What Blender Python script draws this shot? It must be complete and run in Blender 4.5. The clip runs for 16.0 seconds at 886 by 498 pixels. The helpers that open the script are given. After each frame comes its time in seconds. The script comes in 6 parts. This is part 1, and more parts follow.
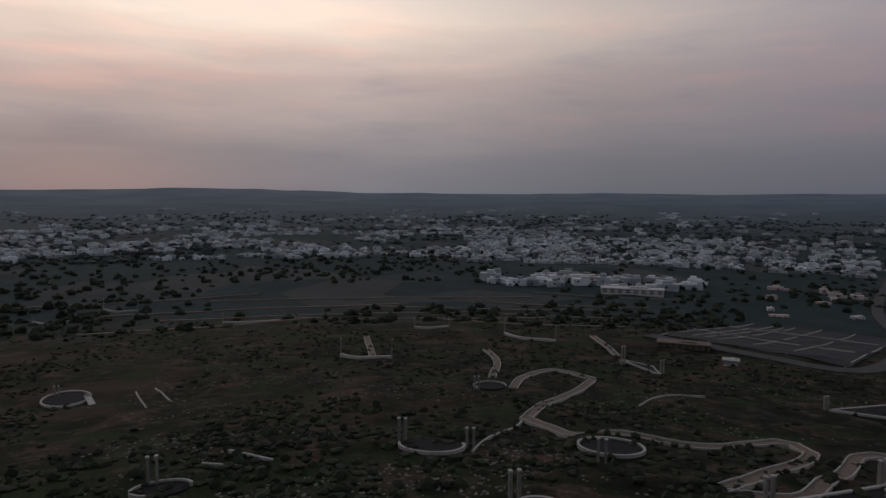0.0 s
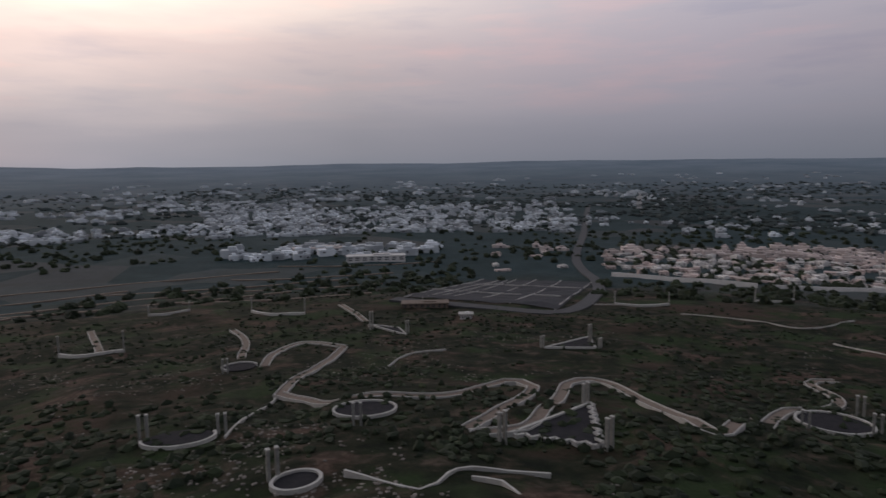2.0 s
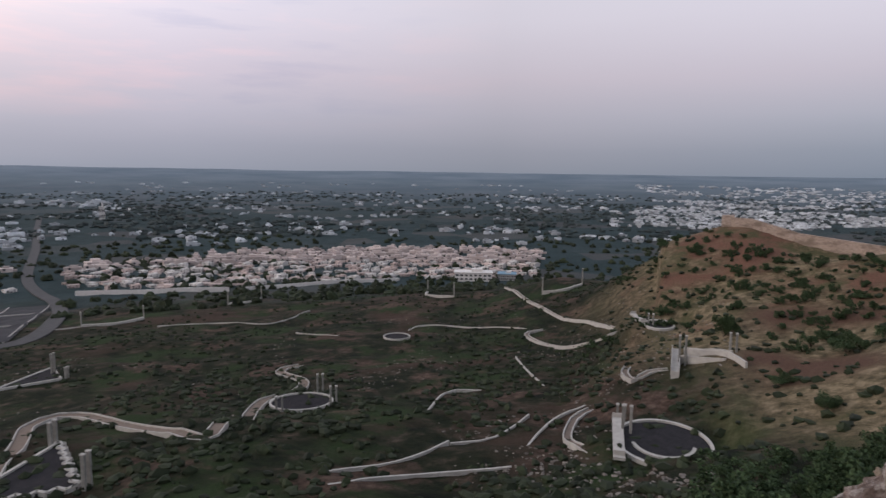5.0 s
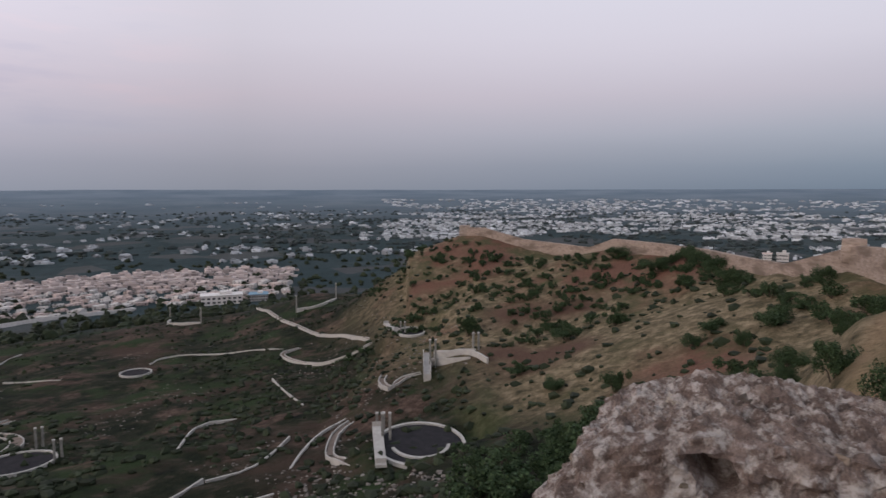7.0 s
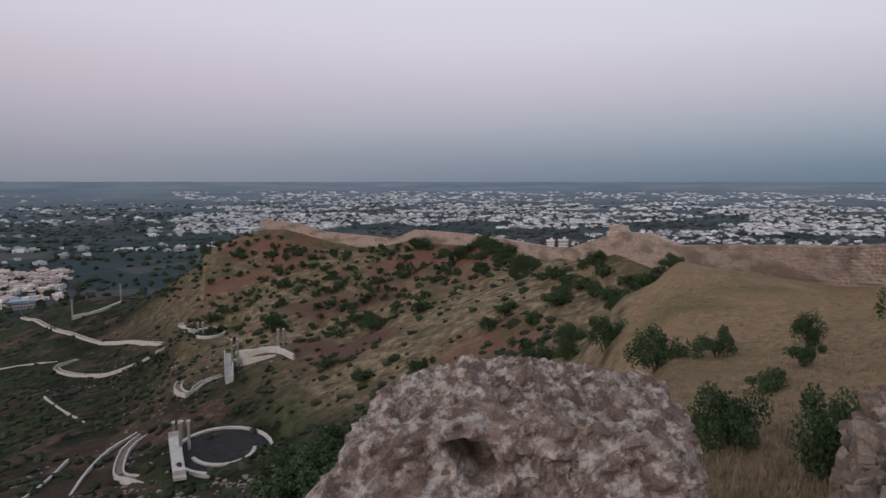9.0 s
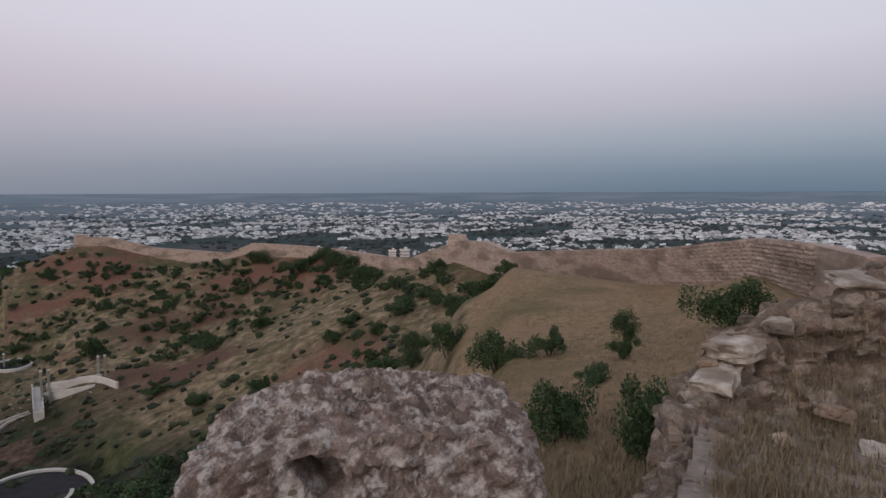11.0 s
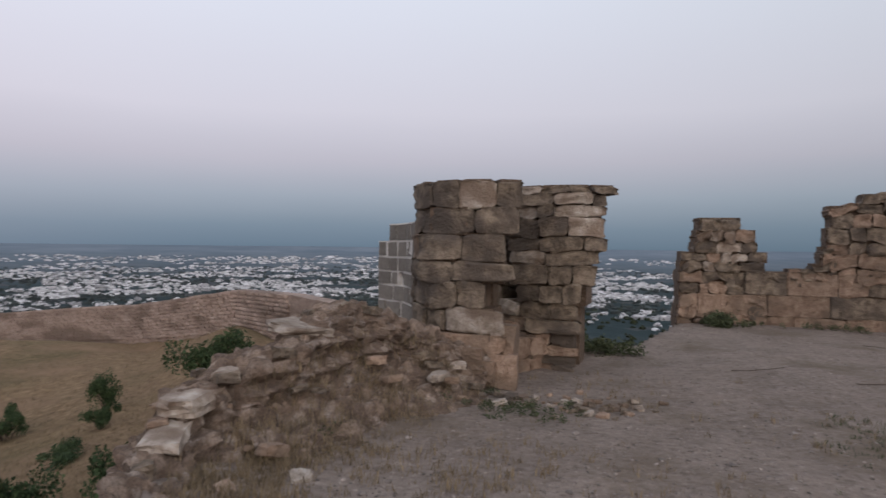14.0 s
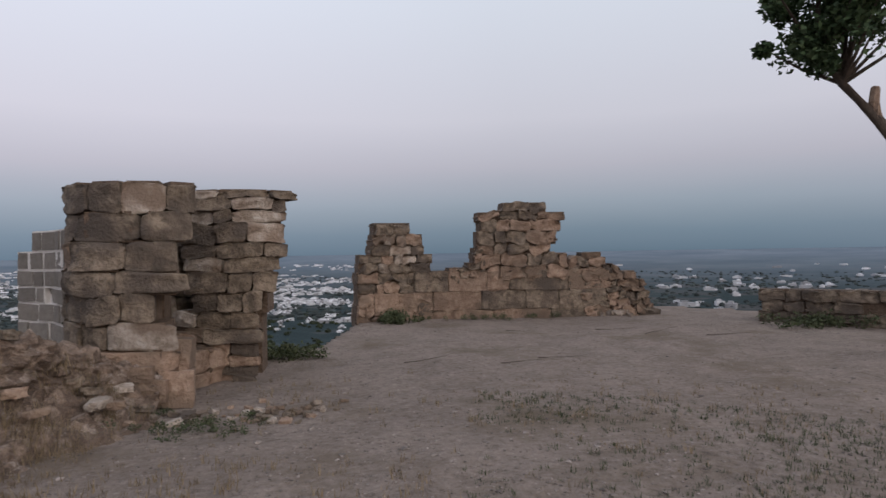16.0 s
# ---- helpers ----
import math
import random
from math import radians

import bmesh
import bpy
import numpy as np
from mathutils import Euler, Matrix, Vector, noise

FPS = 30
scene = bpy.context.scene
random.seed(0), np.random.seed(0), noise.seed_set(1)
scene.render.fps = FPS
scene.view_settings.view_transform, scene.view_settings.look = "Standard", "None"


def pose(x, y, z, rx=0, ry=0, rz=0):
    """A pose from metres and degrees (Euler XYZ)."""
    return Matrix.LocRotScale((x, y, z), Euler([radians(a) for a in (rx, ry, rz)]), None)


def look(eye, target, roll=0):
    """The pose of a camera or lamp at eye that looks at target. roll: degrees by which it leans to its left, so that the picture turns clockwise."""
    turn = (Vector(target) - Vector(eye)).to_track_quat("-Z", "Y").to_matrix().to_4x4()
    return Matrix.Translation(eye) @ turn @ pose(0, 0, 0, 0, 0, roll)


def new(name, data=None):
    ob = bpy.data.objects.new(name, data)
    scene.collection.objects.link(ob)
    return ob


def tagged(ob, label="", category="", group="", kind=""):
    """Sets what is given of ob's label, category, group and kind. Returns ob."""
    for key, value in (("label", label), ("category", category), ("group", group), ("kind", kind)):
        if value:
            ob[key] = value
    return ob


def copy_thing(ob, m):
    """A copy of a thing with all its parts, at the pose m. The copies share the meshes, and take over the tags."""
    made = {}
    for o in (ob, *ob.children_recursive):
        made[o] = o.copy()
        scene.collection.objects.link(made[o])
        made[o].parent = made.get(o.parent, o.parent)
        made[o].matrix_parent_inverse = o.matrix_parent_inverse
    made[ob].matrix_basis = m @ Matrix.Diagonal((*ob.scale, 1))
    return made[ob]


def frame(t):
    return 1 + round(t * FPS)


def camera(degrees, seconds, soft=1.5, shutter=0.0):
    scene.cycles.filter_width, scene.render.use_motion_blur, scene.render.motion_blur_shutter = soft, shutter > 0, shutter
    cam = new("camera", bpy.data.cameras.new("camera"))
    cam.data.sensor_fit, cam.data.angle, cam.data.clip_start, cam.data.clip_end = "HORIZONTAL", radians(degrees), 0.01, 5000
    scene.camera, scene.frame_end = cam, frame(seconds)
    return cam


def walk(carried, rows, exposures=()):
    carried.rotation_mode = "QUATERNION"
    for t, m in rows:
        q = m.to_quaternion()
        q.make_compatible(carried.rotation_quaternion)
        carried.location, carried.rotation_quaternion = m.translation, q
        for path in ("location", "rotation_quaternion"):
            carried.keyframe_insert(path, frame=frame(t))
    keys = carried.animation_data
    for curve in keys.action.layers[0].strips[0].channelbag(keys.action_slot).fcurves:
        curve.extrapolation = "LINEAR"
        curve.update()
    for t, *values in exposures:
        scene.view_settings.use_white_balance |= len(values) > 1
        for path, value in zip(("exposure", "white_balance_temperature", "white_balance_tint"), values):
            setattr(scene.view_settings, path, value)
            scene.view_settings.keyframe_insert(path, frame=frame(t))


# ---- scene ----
cam = camera(69.03, 16.0, soft=1.5, shutter=0.2)
PATH = [
    (0, pose(-0.070, 0.198, -0.061, 85.04, -0.33, 0.04)),
    (0.5, pose(-0.054, 0.235, -0.060, 85.15, 0.34, -3.89)),
    (1, pose(-0.037, 0.267, -0.059, 84.83, 0.77, -7.11)),
    (1.5, pose(-0.030, 0.265, -0.055, 84.08, 0.87, -12.59)),
    (2, pose(-0.023, 0.259, -0.053, 82.42, 0.77, -22.62)),
    (2.5, pose(-0.005, 0.278, -0.056, 81.99, 0.41, -32.80)),
    (3, pose(0.004, 0.290, -0.058, 82.12, -0.03, -36.51)),
    (3.5, pose(-0.019, 0.252, -0.054, 82.60, -0.40, -42.31)),
    (4, pose(-0.046, 0.207, -0.048, 83.25, -0.69, -50.26)),
    (4.5, pose(-0.063, 0.175, -0.042, 83.05, -0.83, -59.73)),
    (7, pose(-0.042, 0.094, 0.005, 84.70, 0.13, -89.38)),
    (7.5, pose(-0.051, 0.088, 0.006, 84.51, -0.58, -96.69)),
    (8, pose(-0.020, 0.062, 0.004, 85.34, -0.64, -100.43)),
    (8.5, pose(-0.003, 0.009, -0.001, 84.53, -0.31, -101.62)),
    (9, pose(0.000, -0.001, 0.001, 84.00, -0.01, -106.68)),
    (9.5, pose(0.002, 0.002, 0.002, 84.82, 0.54, -111.53)),
    (12, pose(-0.012, 0.003, 0.006, 86.02, -0.93, -126.66)),
    (12.5, pose(-0.014, 0.010, 0.013, 87.45, -1.27, -131.52)),
    (13, pose(-0.027, 0.017, 0.019, 87.99, -1.65, -140.86)),
    (13.5, pose(-0.101, -0.061, 0.030, 89.19, -1.30, -152.98)),
    (14, pose(-0.233, -0.186, 0.025, 89.84, -0.62, -164.00)),
    (14.5, pose(-0.268, -0.222, 0.019, 90.18, 0.60, -174.04)),
    (15, pose(-0.258, -0.236, 0.028, 89.64, 0.90, -182.28)),
    (15.5, pose(-0.258, -0.209, 0.017, 90.34, 0.98, -186.87)),
    (16, pose(-0.291, -0.192, 0.010, 90.34, 0.90, -191.50)),
]
EXPOSURES = [(0.0, -1.65), (1.0, -1.38), (2.0, -0.85), (2.5, -0.46), (3.5, -0.13), (4.5, -0.05), (7.0, -0.08), (9.0, -0.11), (12.5, -0.12), (14.0, -0.04), (16.0, 0.0)]
walk(cam, PATH, EXPOSURES)


# ---- light: dusk sky just after sunset, glow low in the north-west ----
def ramp(nt, stops, x=0, y=0):
    node = nt.nodes.new("ShaderNodeValToRGB")
    el = node.color_ramp.elements
    while len(el) < len(stops):
        el.new(0.5)
    for e, (p, c) in zip(el, stops):
        e.position, e.color = p, (*c, 1)
    return node


def math_node(nt, op, a, b=None, clamp=False):
    node = nt.nodes.new("ShaderNodeMath")
    node.operation, node.use_clamp = op, clamp
    for i, v in enumerate((a, b)):
        if v is None:
            continue
        if isinstance(v, (int, float)):
            node.inputs[i].default_value = v
        else:
            nt.links.new(v, node.inputs[i])
    return node.outputs[0]


def mix_col(nt, fac, a, b, mode="MIX"):
    node = nt.nodes.new("ShaderNodeMix")
    node.data_type, node.blend_type = "RGBA", mode
    for sock, v in ((node.inputs[0], fac), (node.inputs[6], a), (node.inputs[7], b)):
        if isinstance(v, (int, float)):
            sock.default_value = v
        elif isinstance(v, tuple):
            sock.default_value = (*v, 1)
        else:
            nt.links.new(v, sock)
    return node.outputs[2]


world = bpy.data.worlds.new("dusk")
scene.world = world
world.use_nodes = True
wt = world.node_tree
wt.nodes.clear()
w_out = wt.nodes.new("ShaderNodeOutputWorld")
w_bg = wt.nodes.new("ShaderNodeBackground")
w_tc = wt.nodes.new("ShaderNodeTexCoord")
w_sep = wt.nodes.new("ShaderNodeSeparateXYZ")
wt.links.new(w_tc.outputs["Generated"], w_sep.inputs[0])
east = ramp(wt, [(0.0, (0.26, 0.285, 0.345)), (0.035, (0.31, 0.325, 0.395)), (0.085, (0.43, 0.42, 0.50)), (0.14, (0.555, 0.505, 0.585)),
                 (0.22, (0.67, 0.635, 0.725)), (0.36, (0.75, 0.74, 0.84)), (1.0, (0.60, 0.64, 0.76))])
west = ramp(wt, [(0.0, (0.55, 0.58, 0.68)), (0.05, (0.68, 0.66, 0.75)), (0.10, (1.08, 0.94, 0.96)), (0.17, (1.75, 1.38, 1.28)),
                 (0.25, (3.1, 2.55, 2.15)), (0.40, (2.5, 2.35, 2.35)), (1.0, (0.9, 0.95, 1.05))])
south = ramp(wt, [(0.0, (0.125, 0.185, 0.245)), (0.03, (0.165, 0.235, 0.305)), (0.075, (0.29, 0.345, 0.42)), (0.13, (0.445, 0.445, 0.52)),
                  (0.20, (0.575, 0.575, 0.655)), (0.36, (0.65, 0.69, 0.785)), (1.0, (0.58, 0.63, 0.77))])
# streaky cloud banks stretched along the horizon
w_map = wt.nodes.new("ShaderNodeMapping")
w_map.inputs["Scale"].default_value = (2.2, 2.2, 13.0)
wt.links.new(w_tc.outputs["Generated"], w_map.inputs[0])
w_noise = wt.nodes.new("ShaderNodeTexNoise")
w_noise.inputs["Scale"].default_value, w_noise.inputs["Detail"].default_value = 1.6, 5
w_noise.inputs["Roughness"].default_value = 0.5
wt.links.new(w_map.outputs[0], w_noise.inputs["Vector"])
glow = math_node(wt, "ADD", math_node(wt, "MULTIPLY", w_sep.outputs[0], -0.50), math_node(wt, "MULTIPLY", w_sep.outputs[1], 0.866))
glow = math_node(wt, "MULTIPLY", math_node(wt, "SUBTRACT", glow, 0.02), 1.12, True)
glow = math_node(wt, "POWER", glow, 3.0)
lift = math_node(wt, "MULTIPLY", math_node(wt, "SUBTRACT", w_noise.outputs[0], 0.5), 0.08)
height = math_node(wt, "ADD", w_sep.outputs[2], math_node(wt, "MULTIPLY", lift, math_node(wt, "ADD", math_node(wt, "MULTIPLY", glow, 0.9), 0.16)))
for r in (east, west, south):
    wt.links.new(height, r.inputs[0])
southward = math_node(wt, "MULTIPLY", math_node(wt, "SUBTRACT", 0.25, w_sep.outputs[1]), 0.95, True)
sky_col = mix_col(wt, southward, east.outputs[0], south.outputs[0])
sky_col = mix_col(wt, glow, sky_col, west.outputs[0])
# the pale arch opposite the sunset
arch = math_node(wt, "ADD", math_node(wt, "MULTIPLY", w_sep.outputs[0], 0.707), math_node(wt, "MULTIPLY", w_sep.outputs[1], -0.707))
arch = math_node(wt, "MULTIPLY", math_node(wt, "SUBTRACT", arch, 0.45), 1.8, True)
sky_col = mix_col(wt, math_node(wt, "MULTIPLY", arch, 0.85), sky_col, mix_col(wt, 1.0, sky_col, (1.19, 1.16, 1.18), "MULTIPLY"))
lift_ne = math_node(wt, "MULTIPLY", math_node(wt, "MULTIPLY", math_node(wt, "SUBTRACT", w_sep.outputs[1], 0.3), 2.5, True), math_node(wt, "SUBTRACT", 1.0, math_node(wt, "MULTIPLY", glow, 2.2, True)))
sky_col = mix_col(wt, lift_ne, sky_col, mix_col(wt, 1.0, sky_col, (1.22, 1.20, 1.22), "MULTIPLY"))
# thin rosy and slate cloud streaks low in the northern sky
s_map = wt.nodes.new("ShaderNodeMapping")
s_map.inputs["Scale"].default_value = (2.6, 2.6, 17.0)
s_map.inputs["Location"].default_value = (0.7, 2.1, 0.35)
wt.links.new(w_tc.outputs["Generated"], s_map.inputs[0])
s_noise = wt.nodes.new("ShaderNodeTexNoise")
s_noise.inputs["Scale"].default_value, s_noise.inputs["Detail"].default_value, s_noise.inputs["Roughness"].default_value = 1.5, 7, 0.55
wt.links.new(s_map.outputs[0], s_noise.inputs["Vector"])
belt = ramp(wt, [(0.05, (0, 0, 0)), (0.11, (1, 1, 1)), (0.22, (1, 1, 1)), (0.32, (0, 0, 0))])
wt.links.new(w_sep.outputs[2], belt.inputs[0])
north = math_node(wt, "MULTIPLY", math_node(wt, "SUBTRACT", w_sep.outputs[1], 0.28), 2.6, True)
belt_n = math_node(wt, "MULTIPLY", belt.outputs[0], north)
rosy = math_node(wt, "MULTIPLY", math_node(wt, "MULTIPLY", math_node(wt, "SUBTRACT", s_noise.outputs[0], 0.52), 5.0, True), belt_n)
slate = math_node(wt, "MULTIPLY", math_node(wt, "MULTIPLY", math_node(wt, "SUBTRACT", 0.46, s_noise.outputs[0]), 5.0, True), belt_n)
sky_col = mix_col(wt, math_node(wt, "MULTIPLY", rosy, 0.8), sky_col, mix_col(wt, 1.0, sky_col, (1.26, 1.05, 1.0), "MULTIPLY"))
sky_col = mix_col(wt, math_node(wt, "MULTIPLY", slate, 0.8), sky_col, mix_col(wt, 1.0, sky_col, (0.74, 0.80, 0.90), "MULTIPLY"))
w_sky = wt.nodes.new("ShaderNodeTexSky")
w_sky.sky_type, w_sky.sun_disc = "NISHITA", False
w_sky.sun_elevation, w_sky.sun_rotation = radians(1.5), radians(-30)
sky_sum = mix_col(wt, 0.012, sky_col, w_sky.outputs[0], "ADD")
wt.links.new(sky_sum, w_bg.inputs[0])
w_bg.inputs[1].default_value = 1.0
wt.links.new(w_bg.outputs[0], w_out.inputs[0])

sun = new("sun", bpy.data.lights.new("sun", "SUN"))
sun.data.energy, sun.data.angle, sun.data.color = 0.35, radians(30), (1.0, 0.86, 0.76)
sun.matrix_world = look((0, 0, 0), (0.5, -0.866, -0.22))


# ---- materials ----
def material(name, colours, scale=3.0, rough=0.85, bump=0.3, bump_scale=25.0, detail=6, metal=0.0, blotch=None, blotch_scale=0.6, vary=0.0, island=0.0, stretch=(1, 1, 1), span=0.4):
    """A noisy dry surface: colour stops over fine noise, a coarse stain layer, relief, and variation from piece to piece."""
    m = bpy.data.materials.new(name)
    m.use_nodes = True
    nt = m.node_tree
    bsdf = nt.nodes["Principled BSDF"]
    tc = nt.nodes.new("ShaderNodeTexCoord")
    geo = nt.nodes.new("ShaderNodeNewGeometry")
    mp = nt.nodes.new("ShaderNodeMapping")
    mp.inputs["Scale"].default_value = stretch
    nt.links.new(geo.outputs["Position"], mp.inputs[0])
    n1 = nt.nodes.new("ShaderNodeTexNoise")
    n1.inputs["Scale"].default_value, n1.inputs["Detail"].default_value = scale, detail
    n1.inputs["Roughness"].default_value = 0.65
    nt.links.new(mp.outputs[0], n1.inputs["Vector"])
    k = len(colours)
    r = ramp(nt, [(0.5 - span / 2 + span * i / max(1, k - 1), c) for i, c in enumerate(colours)])
    nt.links.new(n1.outputs[0], r.inputs[0])
    col = r.outputs[0]
    if blotch:
        n2 = nt.nodes.new("ShaderNodeTexNoise")
        n2.inputs["Scale"].default_value, n2.inputs["Detail"].default_value = blotch_scale, 4
        nt.links.new(mp.outputs[0], n2.inputs["Vector"])
        f = math_node(nt, "MULTIPLY", math_node(nt, "SUBTRACT", n2.outputs[0], 0.47), 7.0, True)
        col = mix_col(nt, f, col, blotch)
    if vary or island:
        if island:
            rnd = geo.outputs["Random Per Island"]
        else:
            rnd = nt.nodes.new("ShaderNodeObjectInfo").outputs["Random"]
        v = math_node(nt, "ADD", math_node(nt, "MULTIPLY", rnd, 2 * (vary + island)), 1 - (vary + island))
        hsv = nt.nodes.new("ShaderNodeHueSaturation")
        nt.links.new(v, hsv.inputs["Value"])
        nt.links.new(col, hsv.inputs["Color"])
        col = hsv.outputs[0]
    nt.links.new(col, bsdf.inputs["Base Color"])
    bsdf.inputs["Roughness"].default_value, bsdf.inputs["Metallic"].default_value = rough, metal
    bsdf.inputs["Specular IOR Level"].default_value = 0.25
    if bump:
        n3 = nt.nodes.new("ShaderNodeTexNoise")
        n3.inputs["Scale"].default_value, n3.inputs["Detail"].default_value = bump_scale, 5
        nt.links.new(mp.outputs[0], n3.inputs["Vector"])
        b = nt.nodes.new("ShaderNodeBump")
        b.inputs["Strength"].default_value, b.inputs["Distance"].default_value = bump, 1.1 / bump_scale
        nt.links.new(n3.outputs[0], b.inputs["Height"])
        nt.links.new(b.outputs[0], bsdf.inputs["Normal"])
    return m


# ---- the ground: hilltop court, slopes, saddle, ridge and plain in one sheet ----
COURT_Z = -1.6
NORTH = ((3, -2), (12, -14), (30, -27), (60, -40), (130, -52), (250, -72), (400, -85), (590, -98))
SOUTH = ((12, -2.6), (19, -4.5), (60, -24), (150, -55), (380, -98))
# bearing (clockwise from north): distance and height along it
SLOPES = {
    -60: NORTH,
    50: NORTH,
    70: ((3, -2), (12, -14), (30, -27), (60, -40), (130, -54), (250, -71), (330, -74), (420, -78), (600, -98)),
    78: ((3, -2), (12, -13), (30, -26), (60, -38), (130, -53), (250, -66), (380, -60), (450, -75), (600, -98)),
    87: ((3, -2), (12, -12), (30, -22), (60, -34), (120, -49), (190, -47), (250, -45), (310, -34), (400, -70), (600, -98)),
    93: ((3, -2), (12, -10), (30, -18), (60, -30), (110, -43), (180, -42), (230, -36), (280, -20), (380, -65), (600, -98)),
}
SLOPES.update({
    105: ((3, -2.5), (12, -8), (40, -22), (80, -38), (130, -42), (180, -36), (240, -20.3), (340, -65), (560, -98)),
    111: ((3, -2.5), (10, -7), (35, -18), (70, -30), (120, -34), (165, -27), (205, -18.2), (300, -62), (540, -98)),
    117: ((3, -2.5), (10, -6), (30, -14), (60, -24), (100, -28), (165, -19), (280, -60), (520, -98)),
    123: ((3, -2.6), (10, -5.5), (25, -10.5), (50, -15.5), (75, -15.8), (88, -15.2), (105, -21), (130, -20), (140, -16.5), (260, -60), (500, -98)),
    127: ((3, -2.8), (10, -5), (20, -7.5), (40, -11.5), (75, -13), (98, -12), (115, -14.5), (132, -17), (250, -60), (480, -98)),
    139: ((3, -3), (8, -4.5), (20, -6.8), (45, -10), (92, -12.9), (200, -55), (450, -98)),
    147: ((3, -3), (8, -4), (20, -5.5), (45, -7.5), (72, -9), (170, -50), (420, -98)),
    156: ((3, -2.8), (8, -3.5), (20, -5), (38, -6.2), (60, -10), (150, -48), (400, -98)),
    170: SOUTH,
    300: SOUTH,
})
# bearing: distance of the edge of the hilltop court
EDGE = {-60: 5, -38: 1.9, 0: 1.5, 60: 1.3, 97: 1.7, 131: 2.0, 140: 3.1, 142.3: 4.0, 143: 5.6, 148.7: 6.3, 155: 7.4, 160: 8.6, 172: 10.6,
        182: 12, 185.5: 16, 204: 18, 209: 20, 216: 19, 222: 18.5, 260: 18, 290: 14, 300: 5}


def smooth_noise(x, y, size, seed):
    """Value noise on a grid, from -1 to 1, for whole arrays."""
    xs, ys = np.asarray(x, float) / size, np.asarray(y, float) / size
    xi, yi = np.floor(xs), np.floor(ys)
    fx, fy = xs - xi, ys - yi
    fx, fy = fx * fx * (3 - 2 * fx), fy * fy * (3 - 2 * fy)

    def corner(i, j):
        h = np.sin(i * 127.1 + j * 311.7 + seed * 74.7) * 43758.5453
        return (h - np.floor(h)) * 2 - 1
    a = corner(xi, yi) * (1 - fx) + corner(xi + 1, yi) * fx
    b = corner(xi, yi + 1) * (1 - fx) + corner(xi + 1, yi + 1) * fx
    return a * (1 - fy) + b * fy


# bearing, distance and sight angle of the fort wall's top along the ridge
FORT_LINE = ((91.3, 290, -3.35), (93.0, 283, -3.40), (96.5, 272, -4.40), (100, 262, -4.80), (102.3, 250, -5.05), (104.3, 243, -4.27), (108.3, 225, -4.60), (111.5, 205, -4.95), (115.3, 180, -5.60), (117.6, 166, -5.90),
             (119.5, 158, -5.25), (122.3, 150, -4.28), (124.7, 138, -4.40), (127, 128, -5.30), (131, 115, -5.10), (136, 101, -4.90), (139, 93, -4.85), (147, 72, -3.75), (151.5, 60, -4.15), (155, 52, -4.9))


def ridge_samples():
    out = []
    pts = [(r * math.sin(radians(b)), r * math.cos(radians(b)), r * math.tan(radians(e)), float(np.interp(b, (96, 102, 108, 117, 121, 125, 131, 147), (3.6, 5.8, 4.0, 3.6, 4.5, 7.0, 5.5, 4.9)))) for b, r, e in FORT_LINE[:-2]]
    for p, q in zip(pts, pts[1:]):
        for k in range(6):
            out.append([p[i] + (q[i] - p[i]) * k / 6 for i in range(4)])
    return np.array(out)


RIDGE = ridge_samples()
# level pads cut for the garden pools: x, y, radius
PADS = ((35.5, 131.8, 8), (132.4, 93.6, 8), (114, 5.6, 9), (208, 13.1, 7), (17, 226, 8), (-2.2, 128, 8), (-131, 219, 10), (-47, 104, 6), (250, 125.6, 9), (14, 92, 5),
        (68, 100, 12), (90, 280, 10), (145, 210, 14))


